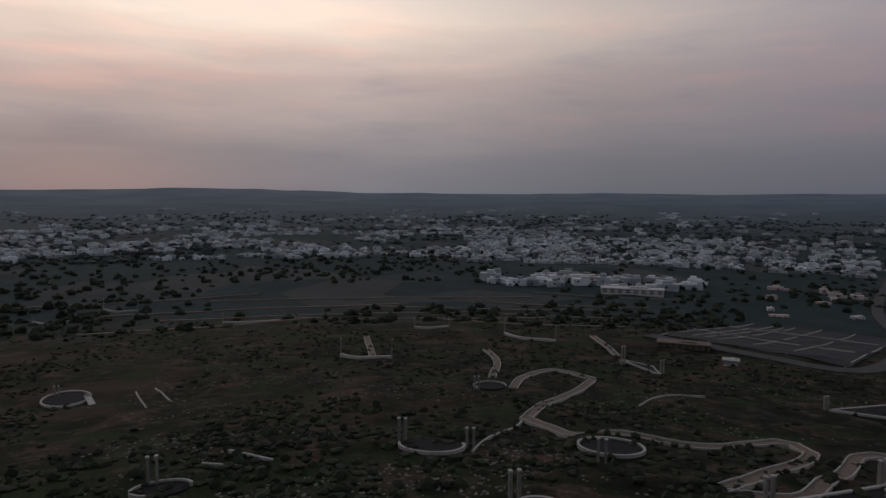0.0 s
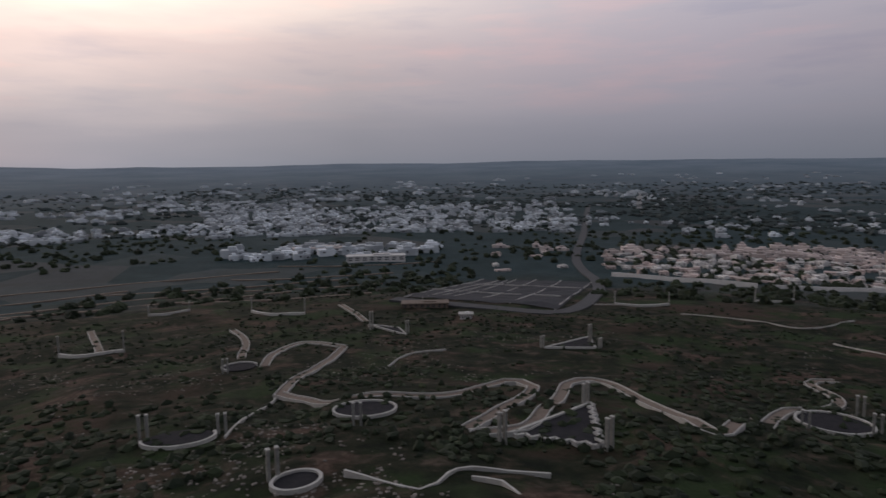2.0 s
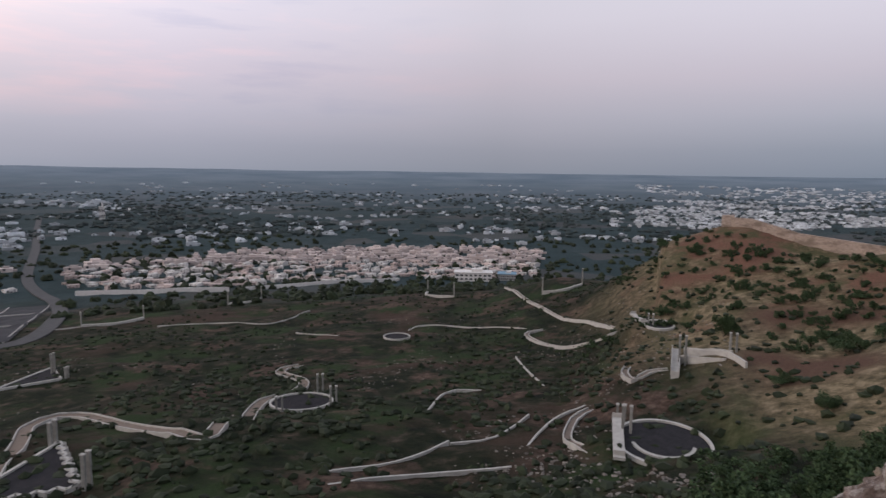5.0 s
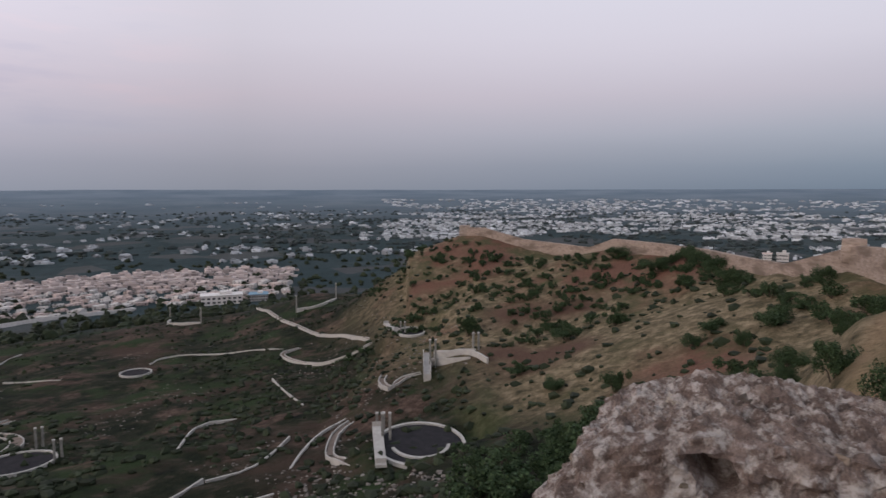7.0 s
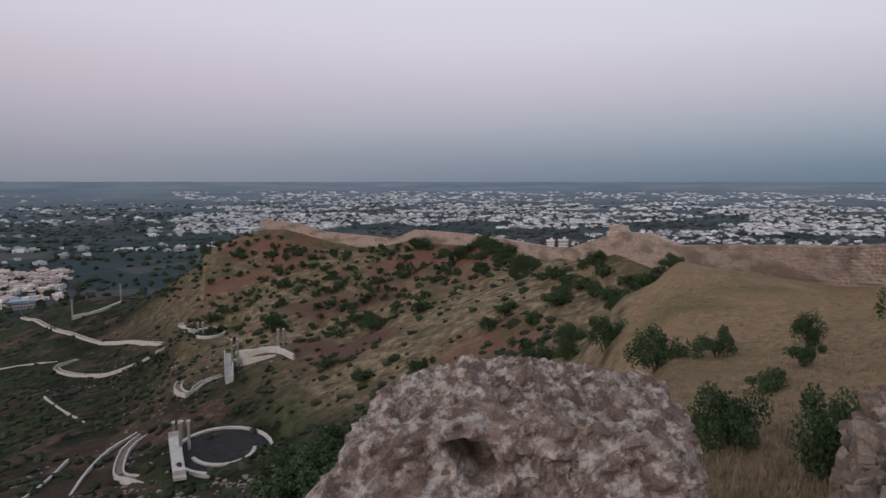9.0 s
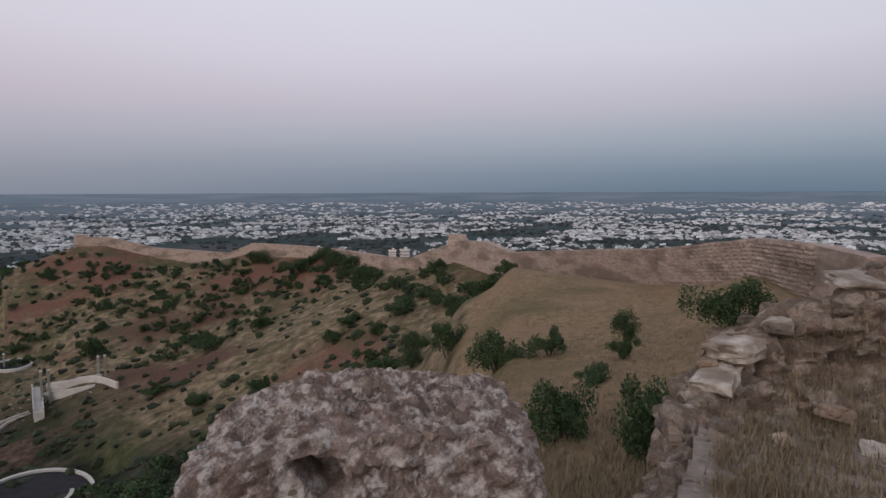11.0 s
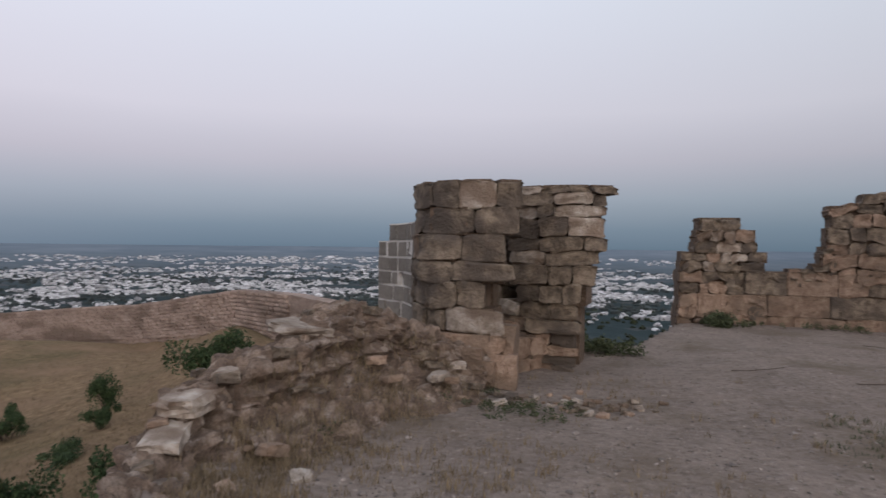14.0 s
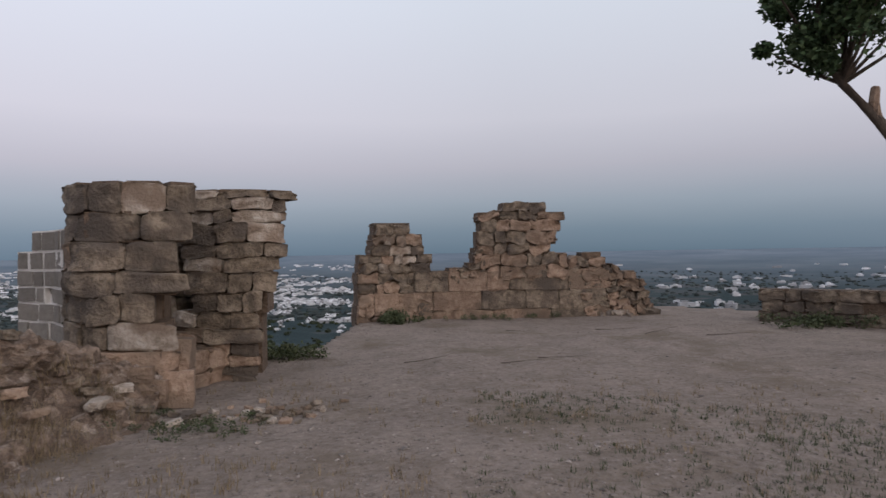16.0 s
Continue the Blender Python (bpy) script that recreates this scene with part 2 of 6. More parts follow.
def ground_z(x, y, rough=True):
    x, y = np.asarray(x, float), np.asarray(y, float)
    r = np.hypot(x, y) + 1e-6
    b = (np.degrees(np.arctan2(x, y)) + 60) % 360 - 60
    keys = sorted(SLOPES)
    lr = np.log(r)
    prof = [np.interp(lr, [math.log(p[0]) for p in SLOPES[k]], [p[1] for p in SLOPES[k]]) for k in keys]
    z = np.zeros_like(r)
    for i in range(len(keys)):
        k0, k1 = keys[i], keys[i + 1] if i + 1 < len(keys) else 300.01
        p0, p1 = prof[i], prof[min(i + 1, len(keys) - 1)]
        f = np.clip((b - k0) / (k1 - k0), 0, 1)
        f = f * f * (3 - 2 * f) * 0.5 + f * 0.5
        z = np.where((b >= k0) & (b < k1), p0 + (p1 - p0) * f, z)
    plain = np.clip((r - 420) / 260, 0, 1)
    z = z * (1 - plain) - 100 * plain
    # far country climbs slowly to low hills on the skyline
    far = np.clip((r - 2600) / 2250, 0, 1) ** 1.4
    hills = 6 * smooth_noise(b, b * 0, 7, 3) + 4 * smooth_noise(b, b * 0, 2.3, 5)
    hilly = np.clip((95 - b) / 60, 0.12, 1)
    hills = hills + 20 * np.exp(-((b + 21) / 7.0) ** 2)
    z = z + far * (94 + 10 * hilly + hills * hilly)
    if rough:
        amp = np.clip(r / 60, 0.1, 1) * np.clip((900 - r) / 400, 0, 1) * np.where((b > 70) & (b < 160), 0.45, 0.8)
        z = z + amp * (1.6 * smooth_noise(x, y, 27, 1) + 0.7 * smooth_noise(x, y, 9, 2) + 0.25 * smooth_noise(x, y, 3.1, 4))
    crest = (b > 86) & (b < 152) & (r > 45) & (r < 330)
    if crest.any():
        xc, yc = x[crest], y[crest]
        lift = np.full(xc.shape, -500.0)
        for sx, sy, st, sh in RIDGE:
            lift = np.maximum(lift, st - sh - 0.38 * np.maximum(0, np.hypot(xc - sx, yc - sy) - 2))
        z = z.copy()
        z[crest] = np.maximum(z[crest], lift)
    if rough:
        for px, py, pr in PADS:
            d = np.hypot(x - px, y - py)
            near = d < pr + 8
            if near.any():
                w = np.clip((pr + 7 - d) / 6, 0, 1)
                w = w * w * (3 - 2 * w)
                level = float(ground_z(np.array([px]), np.array([py]), False)[0])
                z = z * (1 - w) + level * w
    e = np.interp(b, sorted(EDGE), [EDGE[k] for k in sorted(EDGE)])
    e = e + 0.12 * smooth_noise(x, y, 0.5, 9)
    court = np.clip((e + 0.35 - r) / 0.35, 0, 1)
    zc = COURT_Z + 0.05 * smooth_noise(x, y, 2.7, 6) + 0.018 * smooth_noise(x, y, 0.45, 7)
    return z * (1 - court) + zc * court


def gz(x, y):
    return float(ground_z(np.array([x]), np.array([y]))[0])


def polar(bearing, r):
    return r * math.sin(radians(bearing)), r * math.cos(radians(bearing))


def ground_material():
    m = bpy.data.materials.new("ground")
    m.use_nodes = True
    nt = m.node_tree
    bsdf = nt.nodes["Principled BSDF"]
    geo = nt.nodes.new("ShaderNodeNewGeometry")
    zone = nt.nodes.new("ShaderNodeAttribute")
    zone.attribute_name = "zone"
    zs = nt.nodes.new("ShaderNodeSeparateColor")
    nt.links.new(zone.outputs["Color"], zs.inputs[0])

    def tex(scale, detail=5, rough=0.6):
        n = nt.nodes.new("ShaderNodeTexNoise")
        n.inputs["Scale"].default_value, n.inputs["Detail"].default_value, n.inputs["Roughness"].default_value = scale, detail, rough
        nt.links.new(geo.outputs["Position"], n.inputs["Vector"])
        return n.outputs[0]

    def banded(fac, stops):
        r = ramp(nt, stops)
        nt.links.new(fac, r.inputs[0])
        return r.outputs[0]

    big, mid, fine, grit = tex(0.018), tex(0.14, 8, 0.7), tex(1.6, 8, 0.7), tex(14.0, 8, 0.75)
    # scrub: dark green with olive and red-brown bare soil
    scrub = banded(mid, [(0.36, (0.003, 0.005, 0.003)), (0.46, (0.008, 0.012, 0.005)), (0.55, (0.019, 0.019, 0.011)), (0.66, (0.070, 0.053, 0.040))])
    soil = banded(fine, [(0.3, (0.022, 0.014, 0.010)), (0.7, (0.072, 0.046, 0.034))])
    scrub = mix_col(nt, math_node(nt, "MULTIPLY", math_node(nt, "SUBTRACT", big, 0.53), 8.0, True), scrub, soil)
    grass = banded(fine, [(0.3, (0.009, 0.019, 0.006)), (0.7, (0.028, 0.044, 0.016))])
    scrub = mix_col(nt, math_node(nt, "MULTIPLY", math_node(nt, "SUBTRACT", tex(0.034, 7, 0.65), 0.51), 10.0, True), scrub, grass)
    rust = banded(tex(0.5, 8, 0.75), [(0.34, (0.020, 0.014, 0.010)), (0.5, (0.062, 0.040, 0.030)), (0.68, (0.125, 0.088, 0.070))])
    scrub = mix_col(nt, math_node(nt, "MULTIPLY", math_node(nt, "SUBTRACT", tex(0.047, 6, 0.6), 0.55), 12.0, True), scrub, rust)
    # dry hillside: straw grass, ochre earth, reddish rock
    straw = banded(fine, [(0.32, (0.110, 0.076, 0.045)), (0.5, (0.195, 0.138, 0.082)), (0.68, (0.290, 0.208, 0.126))])
    earth = banded(mid, [(0.35, (0.105, 0.070, 0.043)), (0.55, (0.193, 0.131, 0.082)), (0.7, (0.254, 0.176, 0.113))])
    dry = mix_col(nt, math_node(nt, "MULTIPLY", math_node(nt, "SUBTRACT", mid, 0.46), 6.0, True), straw, earth)
    dry_far = banded(tex(0.35, 9, 0.75), [(0.36, (0.041, 0.036, 0.020)), (0.46, (0.100, 0.080, 0.047)), (0.56, (0.182, 0.141, 0.089)), (0.68, (0.308, 0.239, 0.158))])
    red = banded(fine, [(0.3, (0.083, 0.042, 0.030)), (0.7, (0.177, 0.094, 0.066))])
    dry_far = mix_col(nt, math_node(nt, "MULTIPLY", math_node(nt, "SUBTRACT", tex(0.022, 5), 0.54), 9.0, True), dry_far, red)
    far_olive = banded(fine, [(0.3, (0.038, 0.039, 0.019)), (0.7, (0.106, 0.093, 0.049))])
    dry_far = mix_col(nt, math_node(nt, "MULTIPLY", math_node(nt, "SUBTRACT", tex(0.07, 7, 0.65), 0.52), 9.0, True), dry_far, far_olive)
    olive = banded(fine, [(0.3, (0.065, 0.060, 0.029)), (0.7, (0.135, 0.115, 0.059))])
    dry = mix_col(nt, math_node(nt, "MULTIPLY", math_node(nt, "SUBTRACT", tex(0.06, 7), 0.50), 5.0, True), dry, olive)
    face = nt.nodes.new("ShaderNodeAttribute")
    face.attribute_name = "straw"
    dry = mix_col(nt, face.outputs["Fac"], dry_far, dry)
    bare = nt.nodes.new("ShaderNodeAttribute")
    bare.attribute_name = "bare"
    scree = banded(fine, [(0.3, (0.051, 0.031, 0.023)), (0.7, (0.120, 0.068, 0.048))])
    dry = mix_col(nt, bare.outputs["Fac"], dry, scree)
    # trodden court: pale dusty soil with grit and dark litter
    dust = banded(grit, [(0.34, (0.10, 0.080, 0.066)), (0.45, (0.225, 0.187, 0.16)), (0.58, (0.285, 0.242, 0.21)), (0.68, (0.42, 0.37, 0.34))])
    worn = banded(fine, [(0.38, (0.12, 0.096, 0.078)), (0.6, (0.26, 0.217, 0.185))])
    dust = mix_col(nt, 0.40, dust, worn)
    litter = banded(tex(5.0, 9, 0.8), [(0.36, (1, 1, 1)), (0.42, (0, 0, 0))])
    dust = mix_col(nt, math_node(nt, "MULTIPLY", litter, 0.6), dust, (0.075, 0.06, 0.048))
    dust = mix_col(nt, math_node(nt, "MULTIPLY", math_node(nt, "SUBTRACT", tex(0.55, 7, 0.7), 0.53), 6.0, True), dust, (0.15, 0.12, 0.09))
    # plain: orchards, thorn woods, fallow plots
    cells = nt.nodes.new("ShaderNodeTexVoronoi")
    cells.inputs["Scale"].default_value = 0.011
    nt.links.new(geo.outputs["Position"], cells.inputs["Vector"])
    sep = nt.nodes.new("ShaderNodeSeparateColor")
    nt.links.new(cells.outputs["Color"], sep.inputs[0])
    plots = banded(sep.outputs[0], [(0.0, (0.013, 0.026, 0.025)), (0.55, (0.020, 0.036, 0.037)), (0.72, (0.040, 0.052, 0.051)), (0.86, (0.094, 0.084, 0.076)), (1.0, (0.072, 0.062, 0.060))])
    woods = banded(tex(0.03, 8, 0.75), [(0.35, (0.015, 0.029, 0.031)), (0.55, (0.032, 0.051, 0.058)), (0.75, (0.076, 0.095, 0.108))])
    plain = mix_col(nt, 0.5, plots, woods)
    # far ground: bluish distance haze put into the base colour
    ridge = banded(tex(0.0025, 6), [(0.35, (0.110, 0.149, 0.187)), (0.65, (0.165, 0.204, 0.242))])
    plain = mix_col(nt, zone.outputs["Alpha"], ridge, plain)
    def soft(sock, amount):
        return math_node(nt, "ADD", sock, math_node(nt, "MULTIPLY", math_node(nt, "SUBTRACT", mid, 0.5), amount), True)
    col = mix_col(nt, soft(zs.outputs[1], 0.0), scrub, dry)
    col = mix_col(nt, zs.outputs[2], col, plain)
    col = mix_col(nt, zs.outputs[0], col, dust)
    nt.links.new(col, bsdf.inputs["Base Color"])
    bsdf.inputs["Roughness"].default_value, bsdf.inputs["Specular IOR Level"].default_value = 0.95, 0.1
    b1 = nt.nodes.new("ShaderNodeBump")
    b1.inputs["Strength"].default_value, b1.inputs["Distance"].default_value = 0.7, 0.02
    nt.links.new(grit, b1.inputs["Height"])
    b2 = nt.nodes.new("ShaderNodeBump")
    b2.inputs["Strength"].default_value, b2.inputs["Distance"].default_value = 0.6, 0.35
    nt.links.new(fine, b2.inputs["Height"])
    nt.links.new(b1.outputs[0], b2.inputs["Normal"])
    nt.links.new(b2.outputs[0], bsdf.inputs["Normal"])
    return m


GROUND = ground_material()
STONE = material("weathered_stone", [(0.076, 0.062, 0.048), (0.159, 0.128, 0.097), (0.235, 0.193, 0.148)], scale=7, bump=0.8, bump_scale=28, blotch=(0.085, 0.07, 0.058), blotch_scale=1.7, vary=0.13, span=0.28)
PALE_STONE = material("pale_stone", [(0.206, 0.172, 0.138), (0.310, 0.267, 0.224), (0.396, 0.361, 0.318)], scale=9, bump=0.7, bump_scale=30, blotch=(0.17, 0.13, 0.10), blotch_scale=2.2, vary=0.2, span=0.3)
RED_STONE = material("ochre_stone", [(0.153, 0.106, 0.075), (0.238, 0.170, 0.126), (0.306, 0.234, 0.178)], scale=7, bump=0.8, bump_scale=28, blotch=(0.16, 0.12, 0.09), blotch_scale=1.5, vary=0.2, span=0.3)
GREY_BLOCK = material("grey_block", [(0.145, 0.132, 0.115), (0.212, 0.196, 0.174)], scale=9, bump=0.6, bump_scale=34, vary=0.15)
LIME = material("lime_mortar", [(0.52, 0.50, 0.47), (0.66, 0.64, 0.61)], scale=16, bump=0.5, bump_scale=50)
MORTAR = material("earth_mortar", [(0.075, 0.054, 0.039), (0.150, 0.109, 0.079)], scale=8, bump=1.0, bump_scale=22)
def rubble_material(name, cell, stones, mortar, lichen, lichen_scale, lichen_cut):
    """Mortared rubble: stones of many tints by cell, earth between them, pale lichen in patches."""
    m = bpy.data.materials.new(name)
    m.use_nodes = True
    nt = m.node_tree
    bsdf = nt.nodes["Principled BSDF"]
    geo = nt.nodes.new("ShaderNodeNewGeometry")

    def tex(scale, detail, rough):
        n = nt.nodes.new("ShaderNodeTexNoise")
        n.inputs["Scale"].default_value, n.inputs["Detail"].default_value, n.inputs["Roughness"].default_value = scale, detail, rough
        nt.links.new(geo.outputs["Position"], n.inputs["Vector"])
        return n
    bend = tex(cell * 1.4, 3, 0.6)
    warp = nt.nodes.new("ShaderNodeVectorMath")
    warp.operation = "MULTIPLY_ADD"
    nt.links.new(bend.outputs["Color"], warp.inputs[0])
    warp.inputs[1].default_value = (0.8 / cell,) * 3
    nt.links.new(geo.outputs["Position"], warp.inputs[2])
    vor = nt.nodes.new("ShaderNodeTexVoronoi")
    vor.inputs["Scale"].default_value = cell
    nt.links.new(warp.outputs[0], vor.inputs["Vector"])
    sep = nt.nodes.new("ShaderNodeSeparateColor")
    nt.links.new(vor.outputs["Color"], sep.inputs[0])
    r = ramp(nt, [(i / (len(stones) - 1), c) for i, c in enumerate(stones)])
    nt.links.new(sep.outputs[0], r.inputs[0])
    grain = tex(cell * 6, 10, 0.75)
    g = ramp(nt, [(0.3, (0.45, 0.45, 0.45)), (0.7, (1.5, 1.5, 1.5))])
    nt.links.new(grain.outputs[0], g.inputs[0])
    col = mix_col(nt, math_node(nt, "MULTIPLY", math_node(nt, "SUBTRACT", vor.outputs["Distance"], 0.42), 4.0, True), r.outputs[0], mortar)
    col = mix_col(nt, 1.0, col, g.outputs[0], "MULTIPLY")
    pale = tex(lichen_scale, 12, 0.72)
    f = math_node(nt, "MULTIPLY", math_node(nt, "SUBTRACT", pale.outputs[0], lichen_cut), 9.0, True)
    col = mix_col(nt, math_node(nt, "MULTIPLY", f, 0.68), col, lichen)
    nt.links.new(col, bsdf.inputs["Base Color"])
    bsdf.inputs["Roughness"].default_value, bsdf.inputs["Specular IOR Level"].default_value = 0.92, 0.2
    b = nt.nodes.new("ShaderNodeBump")
    b.inputs["Strength"].default_value, b.inputs["Distance"].default_value = 1.0, 0.12 / cell
    nt.links.new(grain.outputs[0], b.inputs["Height"])
    nt.links.new(b.outputs[0], bsdf.inputs["Normal"])
    return m


RUBBLE = rubble_material("rim_rubble", 8.0, [(0.09, 0.068, 0.054), (0.17, 0.128, 0.10), (0.25, 0.195, 0.155), (0.18, 0.14, 0.112), (0.30, 0.25, 0.21)], (0.13, 0.098, 0.077), (0.40, 0.36, 0.33), 5.0, 0.57)
ROCK = rubble_material("lichen_rubble", 30.0, [(0.083, 0.063, 0.055), (0.154, 0.115, 0.099), (0.220, 0.169, 0.149), (0.171, 0.132, 0.115), (0.287, 0.241, 0.213)], (0.132, 0.096, 0.081), (0.507, 0.471, 0.443), 23.0, 0.49)
FORT = material("fort_masonry", [(0.24, 0.18, 0.145), (0.38, 0.295, 0.245), (0.48, 0.395, 0.34)], scale=0.9, bump=0.7, bump_scale=3.0, blotch=(0.21, 0.16, 0.13), blotch_scale=0.13, vary=0.16, stretch=(1, 1, 3))
CONCRETE = material("pale_concrete", [(0.33, 0.31, 0.29), (0.46, 0.44, 0.41)], scale=0.7, bump=0.2, bump_scale=4, vary=0.08)
STEELGREY = material("grey_pylon", [(0.17, 0.165, 0.155), (0.27, 0.26, 0.24)], scale=0.9, bump=0.2, bump_scale=4, vary=0.15)
PAVING = material("tan_paving", [(0.125, 0.094, 0.076), (0.20, 0.155, 0.125)], scale=0.8, bump=0.3, bump_scale=5)
BASIN = material("dark_basin", [(0.010, 0.0095, 0.012), (0.024, 0.022, 0.026)], scale=0.6, bump=0.3, bump_scale=3, rough=0.95)
ASPHALT = material("asphalt", [(0.020, 0.021, 0.026), (0.034, 0.034, 0.039)], scale=0.5, bump=0.2, bump_scale=5)
PLASTER = material("white_plaster", [(0.46, 0.435, 0.42), (0.60, 0.57, 0.55)], scale=0.5, bump=0.1, bump_scale=4, vary=0.28)
PINK_PLASTER = material("pink_plaster", [(0.42, 0.335, 0.31), (0.56, 0.465, 0.43)], scale=0.5, bump=0.1, bump_scale=4, vary=0.28)
# plaster of the far town, tinted bluish for the haze over distance
HAZED_PLASTER = material("hazed_plaster", [(0.287, 0.305, 0.328), (0.586, 0.604, 0.627)], scale=0.05, bump=0, island=0.55)
TOWN_PLASTER = material("town_plaster", [(0.36, 0.30, 0.285), (0.54, 0.46, 0.43)], scale=0.05, bump=0, island=0.4)
GLASS_DARK = material("dark_window", [(0.03, 0.033, 0.04), (0.05, 0.055, 0.06)], scale=2, rough=0.25, bump=0)
BLUE_ROOF = material("blue_roof", [(0.16, 0.27, 0.36), (0.22, 0.34, 0.43)], scale=1, bump=0.2, bump_scale=4)
LEAF = material("leaf_green", [(0.014, 0.030, 0.014), (0.036, 0.062, 0.026), (0.07, 0.095, 0.042)], scale=3, bump=0, island=0.35)
LEAF_DARK = material("leaf_dark", [(0.010, 0.016, 0.008), (0.027, 0.035, 0.016)], scale=0.15, bump=0, island=0.4)
# leaves of distant trees, lightened and blued: haze painted into the colour
LEAF_HAZED = material("leaf_hazed", [(0.022, 0.031, 0.031), (0.046, 0.058, 0.057)], scale=0.02, bump=0, island=0.4)
BARK = material("bark", [(0.035, 0.027, 0.022), (0.09, 0.07, 0.055)], scale=14, bump=0.8, bump_scale=40, stretch=(1, 1, 0.25))
STRAW = material("dry_grass", [(0.13, 0.10, 0.064), (0.23, 0.18, 0.115)], scale=5, bump=0, island=0.4)
WEED = material("green_weed", [(0.035, 0.05, 0.024), (0.075, 0.088, 0.045)], scale=5, bump=0, island=0.35)
SLOPE_STONE = material("slope_stones", [(0.10, 0.085, 0.074), (0.22, 0.195, 0.175)], scale=2, bump=0.3, bump_scale=8, island=0.4)
PEBBLE = material("pebbles", [(0.09, 0.075, 0.065), (0.29, 0.255, 0.23)], scale=9, bump=0.4, bump_scale=40, island=0.45)


def build_ground():
    rr = np.concatenate([np.geomspace(0.25, 30, 200), np.geomspace(30.6, 4950, 250)])
    bb = np.concatenate([np.arange(-40, 235, 0.36), np.arange(235, 320, 3)])
    R_, B_ = np.meshgrid(rr, np.radians(bb), indexing="ij")
    x, y = R_ * np.sin(B_), R_ * np.cos(B_)
    z = ground_z(x, y)
    n, m = R_.shape
    co = np.vstack([np.stack([x, y, z], -1).reshape(-1, 3), [[0, 0, COURT_Z]]])
    i, j = np.meshgrid(np.arange(n - 1), np.arange(m), indexing="ij")
    j1 = (j + 1) % m
    quads = np.stack([i * m + j1, (i + 1) * m + j1, (i + 1) * m + j, i * m + j], -1).reshape(-1, 4)
    faces = quads.tolist() + [[n * m, (jj + 1) % m, jj] for jj in range(m)]
    me = bpy.data.meshes.new("ground")
    me.from_pydata(co.tolist(), [], faces)
    me.polygons.foreach_set("use_smooth", [True] * len(me.polygons))
    bd = np.degrees(B_)
    edge = np.interp(bd, sorted(EDGE), [EDGE[k] for k in sorted(EDGE)])
    wob = 5 * smooth_noise(x, y, 40, 11)
    zone = np.zeros((n, m, 4))
    zone[..., 0] = np.clip((edge + 0.25 - R_) / 0.3, 0, 1)
    zone[..., 1] = np.clip((bd + wob - 81 + np.clip(170 - R_, 0, 110) * -0.17) / 9, 0, 1)
    zone[..., 2] = np.clip((R_ + 9 * wob - 430) / 130, 0, 1)
    # alpha falls with distance and brings in the painted haze colour
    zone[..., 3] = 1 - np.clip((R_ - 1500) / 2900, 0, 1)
    col = me.color_attributes.new("zone", "FLOAT_COLOR", "POINT")
    flat = np.vstack([zone.reshape(-1, 4), [[1, 0, 0, 1]]])
    col.data.foreach_set("color", flat.ravel())
    st = me.attributes.new("straw", "FLOAT", "POINT")
    st.data.foreach_set("value", np.append(np.clip((bd + wob * 0.25 - np.interp(R_, (20, 60, 85, 98, 112), (118.5, 120.6, 122.0, 125.8, 129))) / 1.2, 0, 1).ravel(), 0))
    scree = np.zeros_like(x)
    for pb, pr, size in ((96.0, 196, 12), (94.5, 160, 9), (98.5, 150, 13), (101, 190, 8)):
        px, py = polar(pb, pr)
        scree = np.maximum(scree, np.clip(1.5 - np.hypot(x - px, y - py) / size * 1.2 + 0.3 * smooth_noise(x, y, 6, 61), 0, 1))
    ba = me.attributes.new("bare", "FLOAT", "POINT")
    ba.data.foreach_set("value", np.append(scree.ravel(), 0))
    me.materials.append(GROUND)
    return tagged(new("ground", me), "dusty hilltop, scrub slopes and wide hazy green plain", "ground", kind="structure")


build_ground()


# ---- building helpers ----
def thing(name, label, category, loc=(0, 0, 0), group="", kind=""):
    ob = new(name)
    ob.location = loc
    return tagged(ob, label, category, group, kind)


def mesh_from(name, verts, faces, mat, smooth=False):
    me = bpy.data.meshes.new(name)
    me.from_pydata(verts, [], faces)
    me.materials.append(mat)
    if smooth:
        me.polygons.foreach_set("use_smooth", [True] * len(me.polygons))
    return me


def part(name, me, parent, m=None, label=""):
    ob = new(name, me)
    ob.parent = parent
    if m is not None:
        ob.matrix_basis = m
    if label:
        ob["label"] = label
    return ob


def bm_mesh(name, bm, mat, smooth=False):
    me = bpy.data.meshes.new(name)
    bm.normal_update()
    bm.to_mesh(me)
    bm.free()
    me.materials.append(mat)
    if smooth:
        me.polygons.foreach_set("use_smooth", [True] * len(me.polygons))
    return me


def add_box(bm, c, s, rz=0.0):
    m = Matrix.Translation(c) @ Matrix.Rotation(rz, 4, "Z") @ Matrix.Diagonal((*s, 1))
    return bmesh.ops.create_cube(bm, size=1, matrix=m)["verts"]


def box_mesh(name, s, mat, bevel=0.0):
    bm = bmesh.new()
    add_box(bm, (0, 0, 0), s)
    if bevel:
        bmesh.ops.bevel(bm, geom=bm.edges[:], offset=bevel, segments=1, affect="EDGES")
    return bm_mesh(name, bm, mat)


